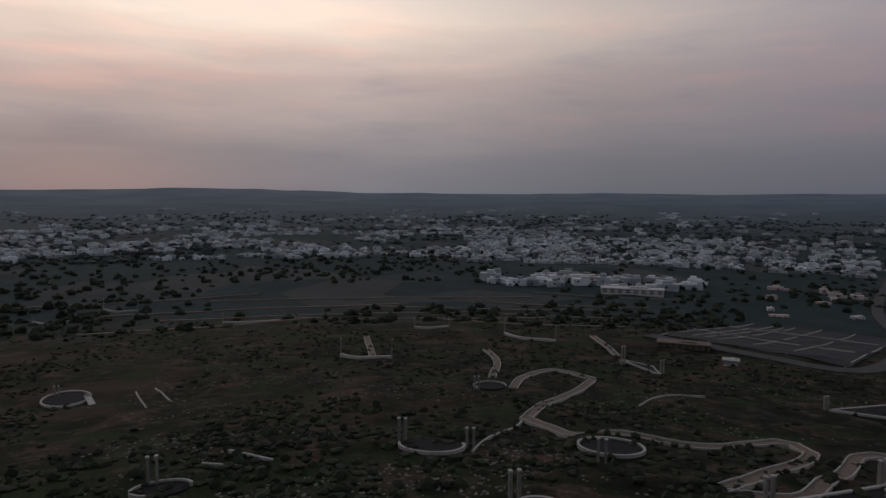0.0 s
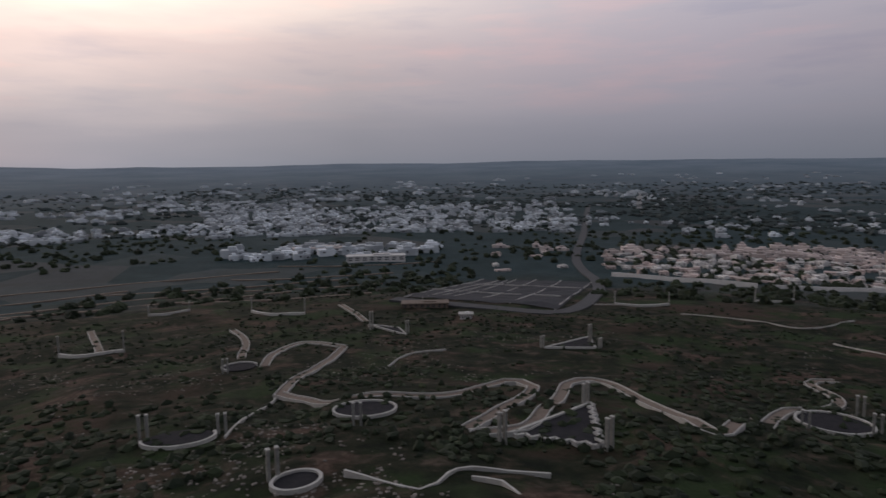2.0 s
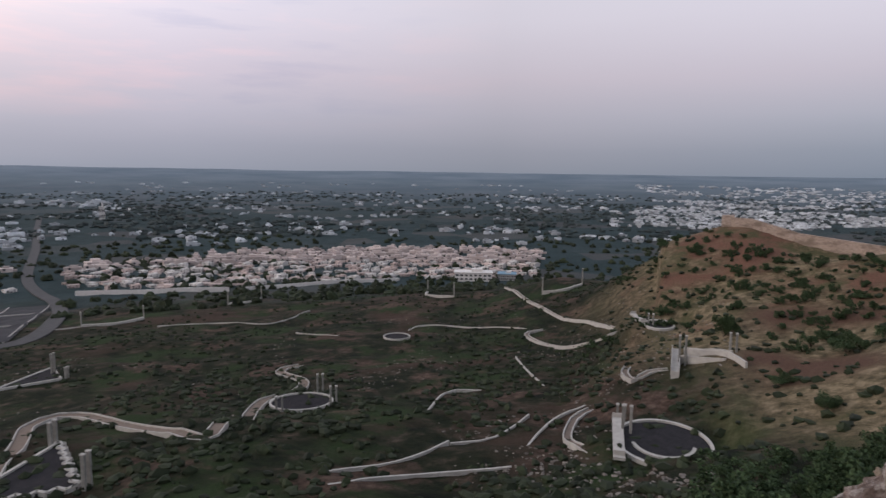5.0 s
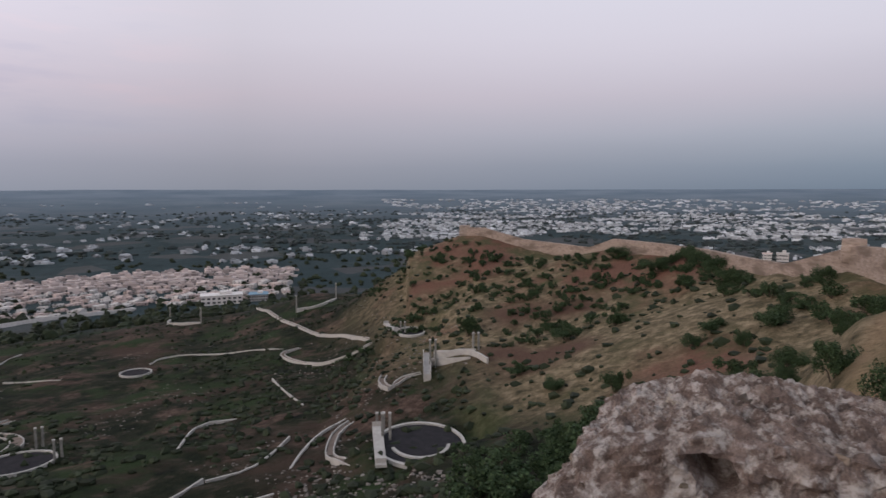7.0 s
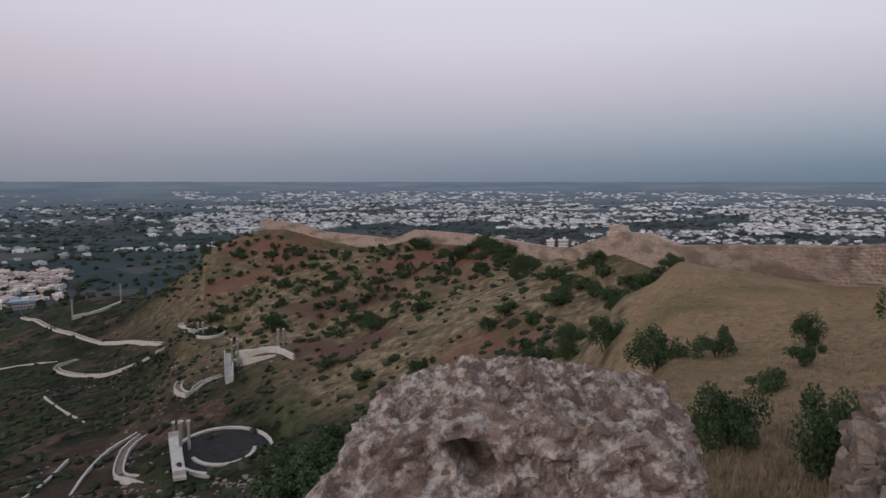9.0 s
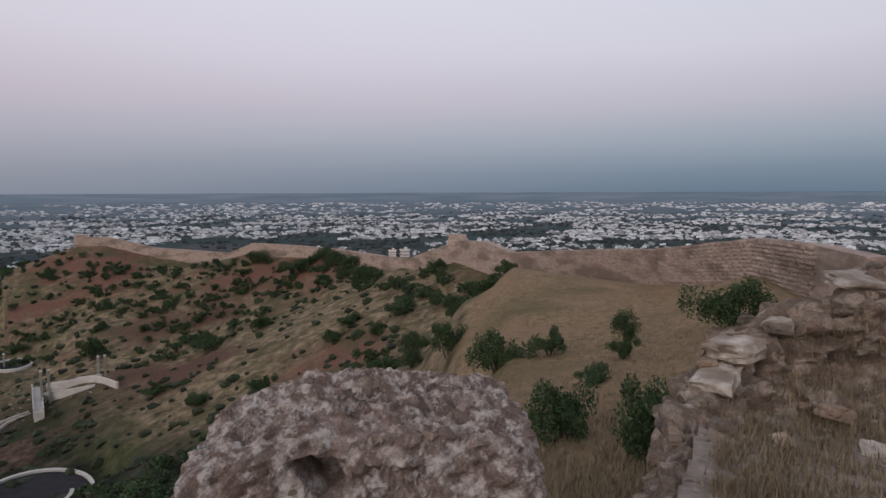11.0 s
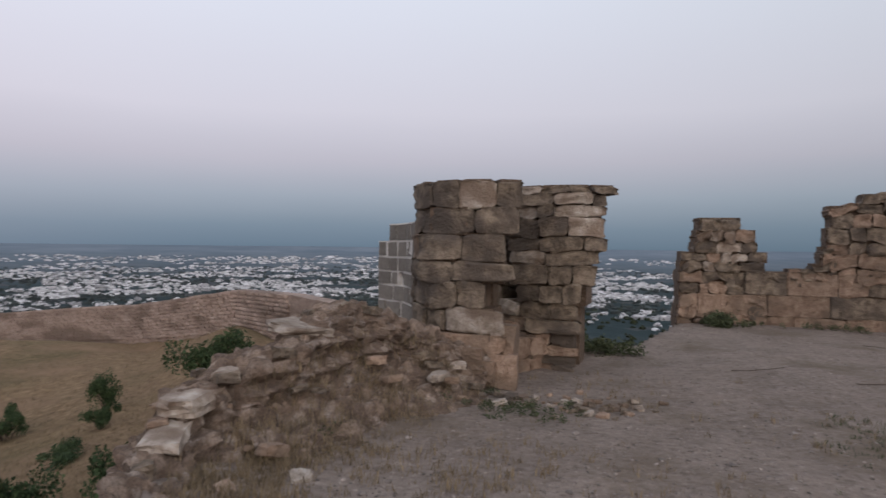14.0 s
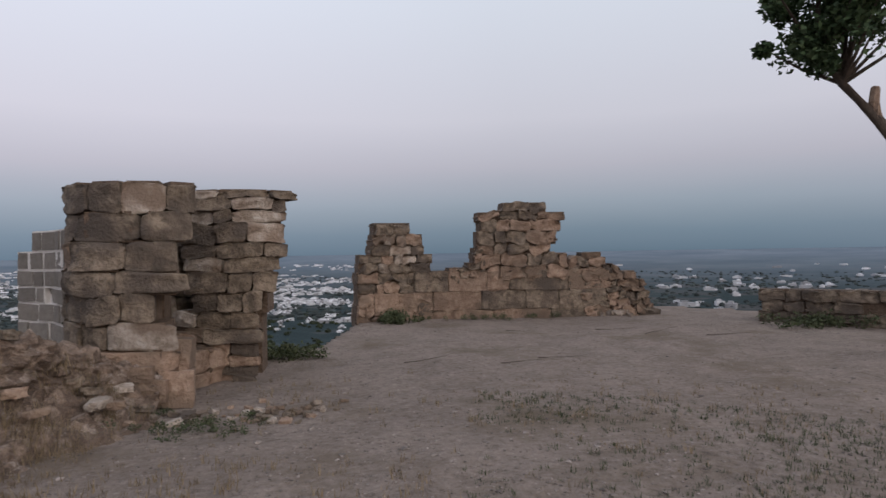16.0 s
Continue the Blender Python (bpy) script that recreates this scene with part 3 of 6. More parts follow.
def rough_block(name, mat, seed, jitter=0.035, bevel=0.035, lumps=0.05):
    """A worn unit block: chipped corners, sagging edges."""
    rnd = random.Random(seed)
    bm = bmesh.new()
    bmesh.ops.create_cube(bm, size=1)
    bmesh.ops.subdivide_edges(bm, edges=bm.edges[:], cuts=1, use_grid_fill=True)
    for v in bm.verts:
        k = sum(abs(c) > 0.45 for c in v.co)
        pull = 1 - bevel * (0.2, 0.2, 0.7, 1.5)[k] * rnd.uniform(0.4, 1.5)
        v.co = v.co * pull + Vector([rnd.uniform(-jitter, jitter) for _ in range(3)])
    bmesh.ops.subdivide_edges(bm, edges=bm.edges[:], cuts=1, use_grid_fill=True)
    for v in bm.verts:
        v.co += v.co.normalized() * lumps * (noise.noise(v.co * 3.1 + Vector((seed, 0, 0))) + 0.5 * noise.noise(v.co * 8.3 + Vector((0, seed, 0))))
    bmesh.ops.triangulate(bm, faces=bm.faces[:])
    return bm_mesh(name, bm, mat)


BLOCKS = {mat.name: [rough_block("block", mat, i * 7 + k) for i in range(7)] for k, mat in enumerate((STONE, PALE_STONE, RED_STONE, GREY_BLOCK))}
BOULDERS = {mat.name: [rough_block("stone", mat, 100 + i * 7 + k, 0.085, 0.085, 0.10) for i in range(8)] for k, mat in enumerate((STONE, PALE_STONE, RED_STONE))}

CRISP = {GREY_BLOCK.name: [rough_block("block", GREY_BLOCK, 160 + i, 0.012, 0.012, 0.01) for i in range(5)]}


def stretch_between(pts, s):
    """Point and heading at length s along a plan polyline."""
    for (x0, y0), (x1, y1) in zip(pts, pts[1:]):
        d = math.hypot(x1 - x0, y1 - y0)
        if s <= d or (x1, y1) == pts[-1]:
            f = s / d
            return x0 + (x1 - x0) * f, y0 + (y1 - y0) * f, math.atan2(y1 - y0, x1 - x0)
        s -= d


def interp(v, pairs):
    return float(np.interp(v, [p[0] for p in pairs], [p[1] for p in pairs]))


def masonry(owner, pts, z0, top, left, right, course, length, depth, choose, rnd, lean=0.0, core=MORTAR, core_in=0.10, name="block", pool=BLOCKS, gap=0.012, skip=0.0, proud=0.05):
    """Courses of single blocks along a plan polyline; top(s), left(z) and right(z) bound them. A recessed core stands behind the joints."""
    total = sum(math.hypot(b[0] - a[0], b[1] - a[1]) for a, b in zip(pts, pts[1:]))
    bm = bmesh.new()
    z = z0
    while True:
        h = course * rnd.uniform(0.8, 1.25)
        zm = z + h / 2
        s, s1 = left(zm), right(zm)
        any_block = False
        while s < s1 - 0.04:
            w = min(length * rnd.uniform(0.55, 1.5), s1 - s)
            if s1 - s - w < length * 0.3:
                w = s1 - s
            sm = s + w / 2
            if zm < top(sm):
                any_block = True
                x, y, a = stretch_between(pts, min(max(sm, 0), total))
                over = sm - min(max(sm, 0), total)
                x, y = x + over * math.cos(a), y + over * math.sin(a)
                add_box(bm, (x, y, zm), (w + 0.01, max(0.05, depth - 2 * core_in), h + 0.01), a)
                if rnd.random() > skip:
                    mat = choose(sm, zm, rnd)
                    me = rnd.choice(pool[mat.name])
                    m = Matrix.LocRotScale((x + rnd.uniform(-proud, proud) * math.sin(a), y - rnd.uniform(-proud, proud) * math.cos(a), zm),
                                           Euler((rnd.uniform(-0.03, 0.03), rnd.uniform(-0.03, 0.03), a + rnd.choice((0, math.pi)) + rnd.uniform(-0.05, 0.05))),
                                           (w - gap, depth * rnd.uniform(0.92, 1.08), h - gap))
                    part(name, me, owner, m)
            s += w
        z += h
        if not any_block or z > 8:
            break
    part("core", bm_mesh("core", bm, core), owner)


def fine_plan(pts, step=0.04):
    """Rounded plan line with its running length."""
    P = [Vector((*p, 0)) for p in pts]
    P = [P[0] * 2 - P[1]] + P + [P[-1] * 2 - P[-2]]
    out = []
    for i in range(1, len(P) - 2):
        n = max(2, int((P[i + 1] - P[i]).length / step))
        a, b, c, d = P[i - 1], P[i], P[i + 1], P[i + 2]
        for k in range(n):
            t = k / n
            out.append(0.5 * ((2 * b) + (c - a) * t + (2 * a - 5 * b + 4 * c - d) * t * t + (3 * b - a - 3 * c + d) * t ** 3))
    out.append(P[-2])
    xy = np.array([(p.x, p.y) for p in out])
    run = np.concatenate([[0], np.cumsum(np.hypot(*np.diff(xy, axis=0).T))])
    return xy, run


def plan_at(plan, s):
    xy, run = plan
    def at(q):
        qc = min(max(q, 0), run[-1])
        p = np.array([np.interp(qc, run, xy[:, 0]), np.interp(qc, run, xy[:, 1])])
        if q != qc:
            e = (xy[1] - xy[0]) if q < 0 else (xy[-1] - xy[-2])
            p = p + e / np.hypot(*e) * (q - qc)
        return p
    a, b = at(s - 0.06), at(s + 0.06)
    d = (b - a) / np.hypot(*(b - a))
    return at(s), d


SHELL = bmesh.new()
bmesh.ops.create_cube(SHELL, size=1)
bmesh.ops.subdivide_edges(SHELL, edges=SHELL.edges[:], cuts=7, use_grid_fill=True)
SHELL.verts.index_update()
SHELL_V = np.array([tuple(v.co) for v in SHELL.verts])
SHELL_F = [tuple(v.index for v in f.verts) for f in SHELL.faces]
SHELL.free()


def fitted_masonry(owner, pts, z0, top, left, right, course, length, depth, choose, rnd, name="block", gap=0.010, proud=0.025, worn=0.03, skip=0.03, core=MORTAR, core_in=0.05, sag=0.02, uneven=0.45, cap=None):
    """Stones cut to the curve of the wall, course by course, with weathered faces and rounded arrises, over a rough earth core."""
    plan = fine_plan(pts)
    bm = bmesh.new()
    # cube samples crowd towards the edges, so that the faces stay broad and the arrises tight
    crowd = np.sign(SHELL_V) * (1 - (1 - np.abs(SHELL_V) * 2) ** 1.7) / 2
    z = z0
    while z < 6:
        h = course * rnd.uniform(1 - uneven, 1 + uneven)
        if cap is not None and z + h * 1.6 > cap:
            h = cap - z
        if h < 0.02:
            break
        zm = z + h / 2
        s, s1 = left(zm) + rnd.uniform(-0.04, 0.04), right(zm) + rnd.uniform(-0.05, 0.05)
        found = False
        while s < s1 - 0.05:
            w = min(length * rnd.uniform(0.5, 1.6), s1 - s)
            if s1 - s - w < length * 0.4:
                w = s1 - s
            sm = s + w / 2
            if zm < top(sm):
                found = True
                p, d = plan_at(plan, sm)
                add_box(bm, (p[0], p[1], zm), (w + 0.02, max(0.05, depth - 2 * core_in), h + 0.02), math.atan2(d[1], d[0]))
                if rnd.random() > skip:
                    out = rnd.uniform(-0.5, 1.0) * proud
                    tilt, off = rnd.uniform(-sag, sag), Vector((rnd.uniform(0, 50), rnd.uniform(0, 50), 0))
                    cols = {}
                    vs = []
                    for (cx, cy, cz) in crowd:
                        key = round(float(cx), 4)
                        if key not in cols:
                            cols[key] = plan_at(plan, sm + cx * (w - gap))
                        q, dd = cols[key]
                        ex, ez = (abs(cx) / 0.5) ** 14, (abs(cz) / 0.5) ** 14
                        face = cy * (depth + 2 * out)
                        zz = zm + cz * (h - gap) + tilt * cx * 2
                        base = Vector((q[0], q[1], zz))
                        broad = noise.noise(base * 2.6) * 1.5 + noise.noise(base * 6.0 + off) * 1.0
                        bite = broad + noise.noise(base * 15.0) * 0.6 + noise.noise(base * 34.0) * 0.35
                        if abs(cy) > 0.3:
                            face += math.copysign(bite * worn - (0.5 * ex + 0.5 * ez) * (0.020 + 0.045 * max(0, broad)), cy)
                        zz += noise.noise(base * 4.0) * worn * 0.9 + noise.noise(base * 13.0 + off) * worn * 0.35 - math.copysign(0.8 * ez * ex * worn, cz)
                        g = noise.noise(base * 6.0 + off * 3) * worn * 0.5
                        vs.append((q[0] + dd[1] * face + dd[0] * g, q[1] - dd[0] * face + dd[1] * g, zz))
                    part(name, mesh_from(name, vs, SHELL_F, choose(sm, zm, rnd), True), owner)
            s += w
        z += h
        if not found:
            break
    tagged(part("core", bm_mesh("core", bm, core), owner), kind="stuff")


def tube(bm, pts, radii, sides=8):
    rings = []
    for i, (p, r) in enumerate(zip(pts, radii)):
        p = Vector(p)
        d = (Vector(pts[min(i + 1, len(pts) - 1)]) - Vector(pts[max(i - 1, 0)])).normalized()
        u = d.orthogonal().normalized()
        w = d.cross(u)
        rings.append([bm.verts.new(p + (u * math.cos(2 * math.pi * k / sides) + w * math.sin(2 * math.pi * k / sides)) * r) for k in range(sides)])
    for a, b in zip(rings, rings[1:]):
        off = min(range(sides), key=lambda o: (a[0].co - b[o].co).length)
        for k in range(sides):
            bm.faces.new((a[k], a[(k + 1) % sides], b[(k + 1 + off) % sides], b[(k + off) % sides]))
    bm.faces.new(rings[-1])


def leaves_mesh(name, clusters, per, size, mat, rnd):
    """Small folded leaves scattered through clusters (x, y, z, radius)."""
    vs, fs = [], []
    for cx, cy, cz, cr in clusters:
        for _ in range(per):
            d = Vector((rnd.gauss(0, 1), rnd.gauss(0, 1), rnd.gauss(0, 0.8))).normalized() * cr * rnd.random() ** 0.45
            p = Vector((cx, cy, cz)) + d
            u = Vector((rnd.gauss(0, 1), rnd.gauss(0, 1), rnd.gauss(0, 0.7))).normalized()
            w = u.cross(Vector((rnd.gauss(0, 1), rnd.gauss(0, 1), rnd.gauss(0, 1)))).normalized()
            s = size * rnd.uniform(0.6, 1.5)
            n = len(vs)
            vs += [tuple(p - u * s), tuple(p + w * s * 0.55), tuple(p + u * s), tuple(p - w * s * 0.55)]
            fs.append((n, n + 1, n + 2, n + 3))
    return mesh_from(name, vs, fs, mat)


def scatter_mesh(name, base_v, base_f, places, mat):
    """Many small copies of one form joined into one mesh. places: x, y, z, sx, sy, sz, turn."""
    base_v, base_f = np.asarray(base_v, float), np.asarray(base_f, int)
    P = np.asarray(places, float)
    n, k = len(P), len(base_v)
    c, s = np.cos(P[:, 6])[:, None], np.sin(P[:, 6])[:, None]
    bx, by, bz = base_v[None, :, 0] * P[:, 3:4], base_v[None, :, 1] * P[:, 4:5], base_v[None, :, 2] * P[:, 5:6]
    co = np.stack([bx * c - by * s + P[:, 0:1], bx * s + by * c + P[:, 1:2], bz + P[:, 2:3]], -1).reshape(-1, 3)
    fa = (base_f[None] + (np.arange(n) * k)[:, None, None]).reshape(-1, base_f.shape[1])
    return mesh_from(name, co.tolist(), fa.tolist(), mat)


def lumpy_ball(seed, rough=0.35, sub=1):
    bm = bmesh.new()
    bmesh.ops.create_icosphere(bm, subdivisions=sub, radius=1)
    rnd = random.Random(seed)
    vs = [tuple(v.co * (1 + rnd.uniform(-rough, rough))) for v in bm.verts]
    fs = [tuple(v.index for v in f.verts) for f in bm.faces]
    bm.free()
    return vs, fs


# ---- ruins on the hilltop ----
def stone_mix(s, z, rnd):
    q = rnd.random()
    return RED_STONE if (z < -0.9 and q < 0.65) or q < 0.07 else PALE_STONE if q < 0.17 else STONE


def ruined_pillar_round():
    ob = thing("ruined_bastion_stub", "tall weathered stub of a round stone bastion, rough coursed blocks", "ruin", group="ruined bastion stubs")
    rnd = random.Random(5)
    pts = [(2.24, -8.58), (2.04, -8.13), (1.74, -7.95), (1.37, -7.95), (1.04, -8.15)]
    right = lambda z: interp(z, [(-1.6, 1.34), (-0.82, 1.34), (-0.6, 1.19), (-0.38, 1.17), (-0.28, 1.36), (-0.08, 1.34), (0.11, 1.28), (0.3, 1.30), (0.36, 1.40), (0.66, 1.46), (0.9, 1.42)])
    left = lambda z: interp(z, [(-1.6, 0.0), (0.28, 0.0), (0.32, 0.09), (0.55, 0.09), (0.6, 0.20), (0.9, 0.20)])
    fitted_masonry(ob, pts, -1.72, lambda s: 1.2, left, right, 0.27, 0.40, 0.62, stone_mix, rnd, worn=0.046, proud=0.04, gap=0.006, skip=0.02, core_in=0.03, cap=0.83)
    bm = bmesh.new()
    add_box(bm, (1.72, -8.55, -0.48), (0.56, 0.7, 2.28), 0.1)
    part("inner_fill", bm_mesh("inner_fill", bm, MORTAR), ob)
    # stepped footing of bigger ochre stones under the broken side
    for x, y, z, sx, sy, sz in ((1.18, -7.72, -1.42, 0.36, 0.34, 0.40), (1.42, -7.62, -1.40, 0.40, 0.34, 0.24), (1.20, -7.85, -1.08, 0.34, 0.36, 0.36), (1.62, -7.60, -1.22, 0.5, 0.3, 0.16)):
        part("footing_stone", rnd.choice(BLOCKS[RED_STONE.name]), ob, Matrix.LocRotScale((x, y, z), Euler((0.04, -0.05, rnd.uniform(-0.3, 0.2))), (sx, sy, sz)))
    return ob


def ruined_pillar_leaning():
    ob = thing("ruined_bastion_stub", "overhanging stub of a stone bastion, undercut at its base", "ruin", group="ruined bastion stubs")
    rnd = random.Random(8)
    pts = [(1.50, -9.75), (1.0, -9.45), (0.5, -9.40), (0.05, -9.62), (-0.15, -9.9)]
    right = lambda z: interp(z, [(-1.6, 1.12), (-0.95, 1.09), (-0.76, 1.06), (-0.65, 1.19), (-0.28, 1.25), (-0.13, 1.32), (0.41, 1.39), (0.65, 1.45), (0.9, 1.50)])
    left = lambda z: interp(z, [(-1.6, 0.10), (-0.8, 0.20), (-0.7, 0.46), (-0.33, 0.38), (-0.03, 0.30), (0.58, 0.28), (0.66, 0.46), (0.95, 0.46)])

    def pick(s, z, r):
        if s > 1.05 and -0.1 < z < 0.8 and r.random() < 0.6:
            return PALE_STONE
        return stone_mix(s, z, r)
    fitted_masonry(ob, pts, -1.72, lambda s: 1.2, left, right, 0.20, 0.32, 0.60, pick, rnd, worn=0.050, proud=0.055, gap=0.006, core_in=0.04, cap=0.89)
    bm = bmesh.new()
    add_box(bm, (0.62, -10.0, -0.05), (0.62, 0.8, 1.5), -0.05)
    add_box(bm, (0.75, -9.95, -1.2), (0.7, 0.6, 0.9), -0.05)
    part("inner_fill", bm_mesh("inner_fill", bm, MORTAR), ob)
    return ob


def linking_masonry():
    ob = thing("ruined_cross_wall", "dark recessed rubble wall between the bastion stubs", "ruin")
    fitted_masonry(ob, [(1.95, -9.75), (1.6, -10.15), (1.2, -10.5)], -1.72, lambda s: 0.72, lambda z: 0.0, lambda z: 1.1, 0.2, 0.3, 0.5, stone_mix, random.Random(19), name="stone", worn=0.06)
    fitted_masonry(ob, [(1.50, -8.6), (1.3, -8.95), (1.1, -9.3)], -1.72, lambda s: -0.95 - 0.3 * s, lambda z: 0.0, lambda z: 0.8, 0.22, 0.3, 0.5, lambda s, z, r: RED_STONE, random.Random(23), name="stone", worn=0.06)


ruined_pillar_round()
ruined_pillar_leaning()
linking_masonry()


def jointed_wall():
    ob = thing("repointed_wall", "grey block wall with thick white lime joints", "wall")
    rnd = random.Random(3)
    pts = [(4.12, -11.6), (3.35, -10.9), (2.6, -9.6)]
    steps = lambda s: interp(s, [(0.0, 0.20), (0.25, 0.22), (0.27, 0.40), (2.5, 0.42)])
    masonry(ob, pts, -2.6, steps, lambda z: 0.0, lambda z: 2.4, 0.27, 0.42, 0.40, lambda s, z, r: GREY_BLOCK, rnd, core=LIME, core_in=0.017, gap=0.036, proud=0.004, pool=CRISP)


jointed_wall()


def low_ruin_wall():
    ob = thing("ruined_parapet", "long low ruined parapet of rough stone with two raised stubs", "ruin")
    rnd = random.Random(21)
    pts = [(-1.15, -15.55), (-3.2, -15.75), (-5.6, -15.6), (-8.2, -15.25)]
    ragged = lambda s: 0.07 * noise.noise(Vector((s * 3.1, 4, 0)))
    foot_top = [(0.0, -1.1), (1.0, -0.9), (1.6, -0.66), (6.2, -0.60), (6.6, -0.9), (7.5, -1.35)]
    tops = [(0.15, -0.15), (0.42, 0.0), (0.47, 0.50), (0.68, 0.62), (1.52, 0.60), (1.58, 0.28), (1.90, -0.12), (1.96, -0.40), (2.3, -0.46), (3.1, -0.26), (3.18, 0.93), (3.70, 0.96), (3.78, 1.20), (4.80, 1.22),
            (4.86, 0.98), (5.32, 0.95), (5.36, -0.05), (5.5, -0.10), (6.18, -0.12), (6.40, -0.36), (7.2, -0.66), (7.5, -1.15)]

    def right(z):
        if z > 0.0:
            return interp(z, [(0.0, 4.95), (0.3, 5.05), (0.56, 5.20), (0.74, 5.32), (0.97, 5.32), (0.99, 4.83)])
        return interp(z, [(-1.6, 7.6), (-0.66, 7.2), (-0.36, 6.42), (0.0, 6.2)])
    left = lambda z: interp(z, [(-1.6, 0.08), (-0.9, 0.15), (-0.64, 0.15), (-0.12, 0.18), (0.0, 0.42), (0.6, 0.55)]) if z < 0.62 else 3.18
    base = lambda s, z, r: RED_STONE if r.random() < 0.7 else STONE
    # lower wall: large plastered blocks, nearly flush
    fitted_masonry(ob, pts, -1.72, lambda s: interp(s, foot_top) + ragged(s), lambda z: 0.5, lambda z: 6.3, 0.40, 0.95, 0.74, base, rnd, gap=0.006, proud=0.015, worn=0.030, core_in=0.03, skip=0.0, uneven=0.25)

    def pick(s, z, r):
        if 0.5 < s < 1.4 and -0.5 < z < 0.4 and r.random() < 0.55:
            return PALE_STONE
        return RED_STONE if r.random() < 0.5 else STONE
    # upper wall and stubs: smaller, rougher stones
    rough = lambda z0, z1, a, b, course, length: fitted_masonry(ob, pts, z0, lambda s: min(z1, interp(s, tops) + ragged(s)), lambda z: max(a, left(z)), lambda z: min(b, right(z)), course, length, 0.62, pick, rnd, gap=0.004, proud=0.07, worn=0.085, core_in=0.06, skip=0.07, sag=0.06)
    rough(-1.7, 0.7, 0.0, 1.95, 0.20, 0.34)
    rough(-0.72, 0.2, 1.9, 3.25, 0.15, 0.26)
    rough(-0.68, 1.4, 3.15, 5.4, 0.26, 0.44)
    rough(-1.72, 0.2, 5.4, 7.5, 0.17, 0.28)
    return ob


low_ruin_wall()


def rubble(owner, centre, spread, count, size, rnd, z=None, name="stone"):
    for _ in range(count):
        x, y = centre[0] + rnd.gauss(0, spread[0]), centre[1] + rnd.gauss(0, spread[1])
        s = size * rnd.uniform(0.4, 1.4)
        zz = (gz(x, y) if z is None else z) + s * 0.22
        mat = rnd.choice((STONE, PALE_STONE, RED_STONE))
        part(name, rnd.choice(BOULDERS[mat.name]), owner,
             Matrix.LocRotScale((x, y, zz), Euler([rnd.uniform(-0.3, 0.3), rnd.uniform(-0.3, 0.3), rnd.uniform(0, 6.3)]), (s * rnd.uniform(0.8, 1.5), s, s * rnd.uniform(0.45, 0.8))))


heap = thing("rubble_heap", "heap of fallen wall stones on the court", "rubble", group="rubble heaps")
rubble(heap, (-7.7, -15.2), (0.5, 0.25), 26, 0.28, random.Random(31))
heap = thing("rubble_heap", "loose stones at the foot of the bastion stubs", "rubble", group="rubble heaps")
rubble(heap, (0.9, -7.0), (0.55, 0.22), 26, 0.085, random.Random(32))
heap = thing("rubble_heap", "small dark stones and gravel scattered beside weeds", "rubble", group="rubble heaps")
rubble(heap, (0.1, -6.9), (0.35, 0.22), 40, 0.065, random.Random(33))


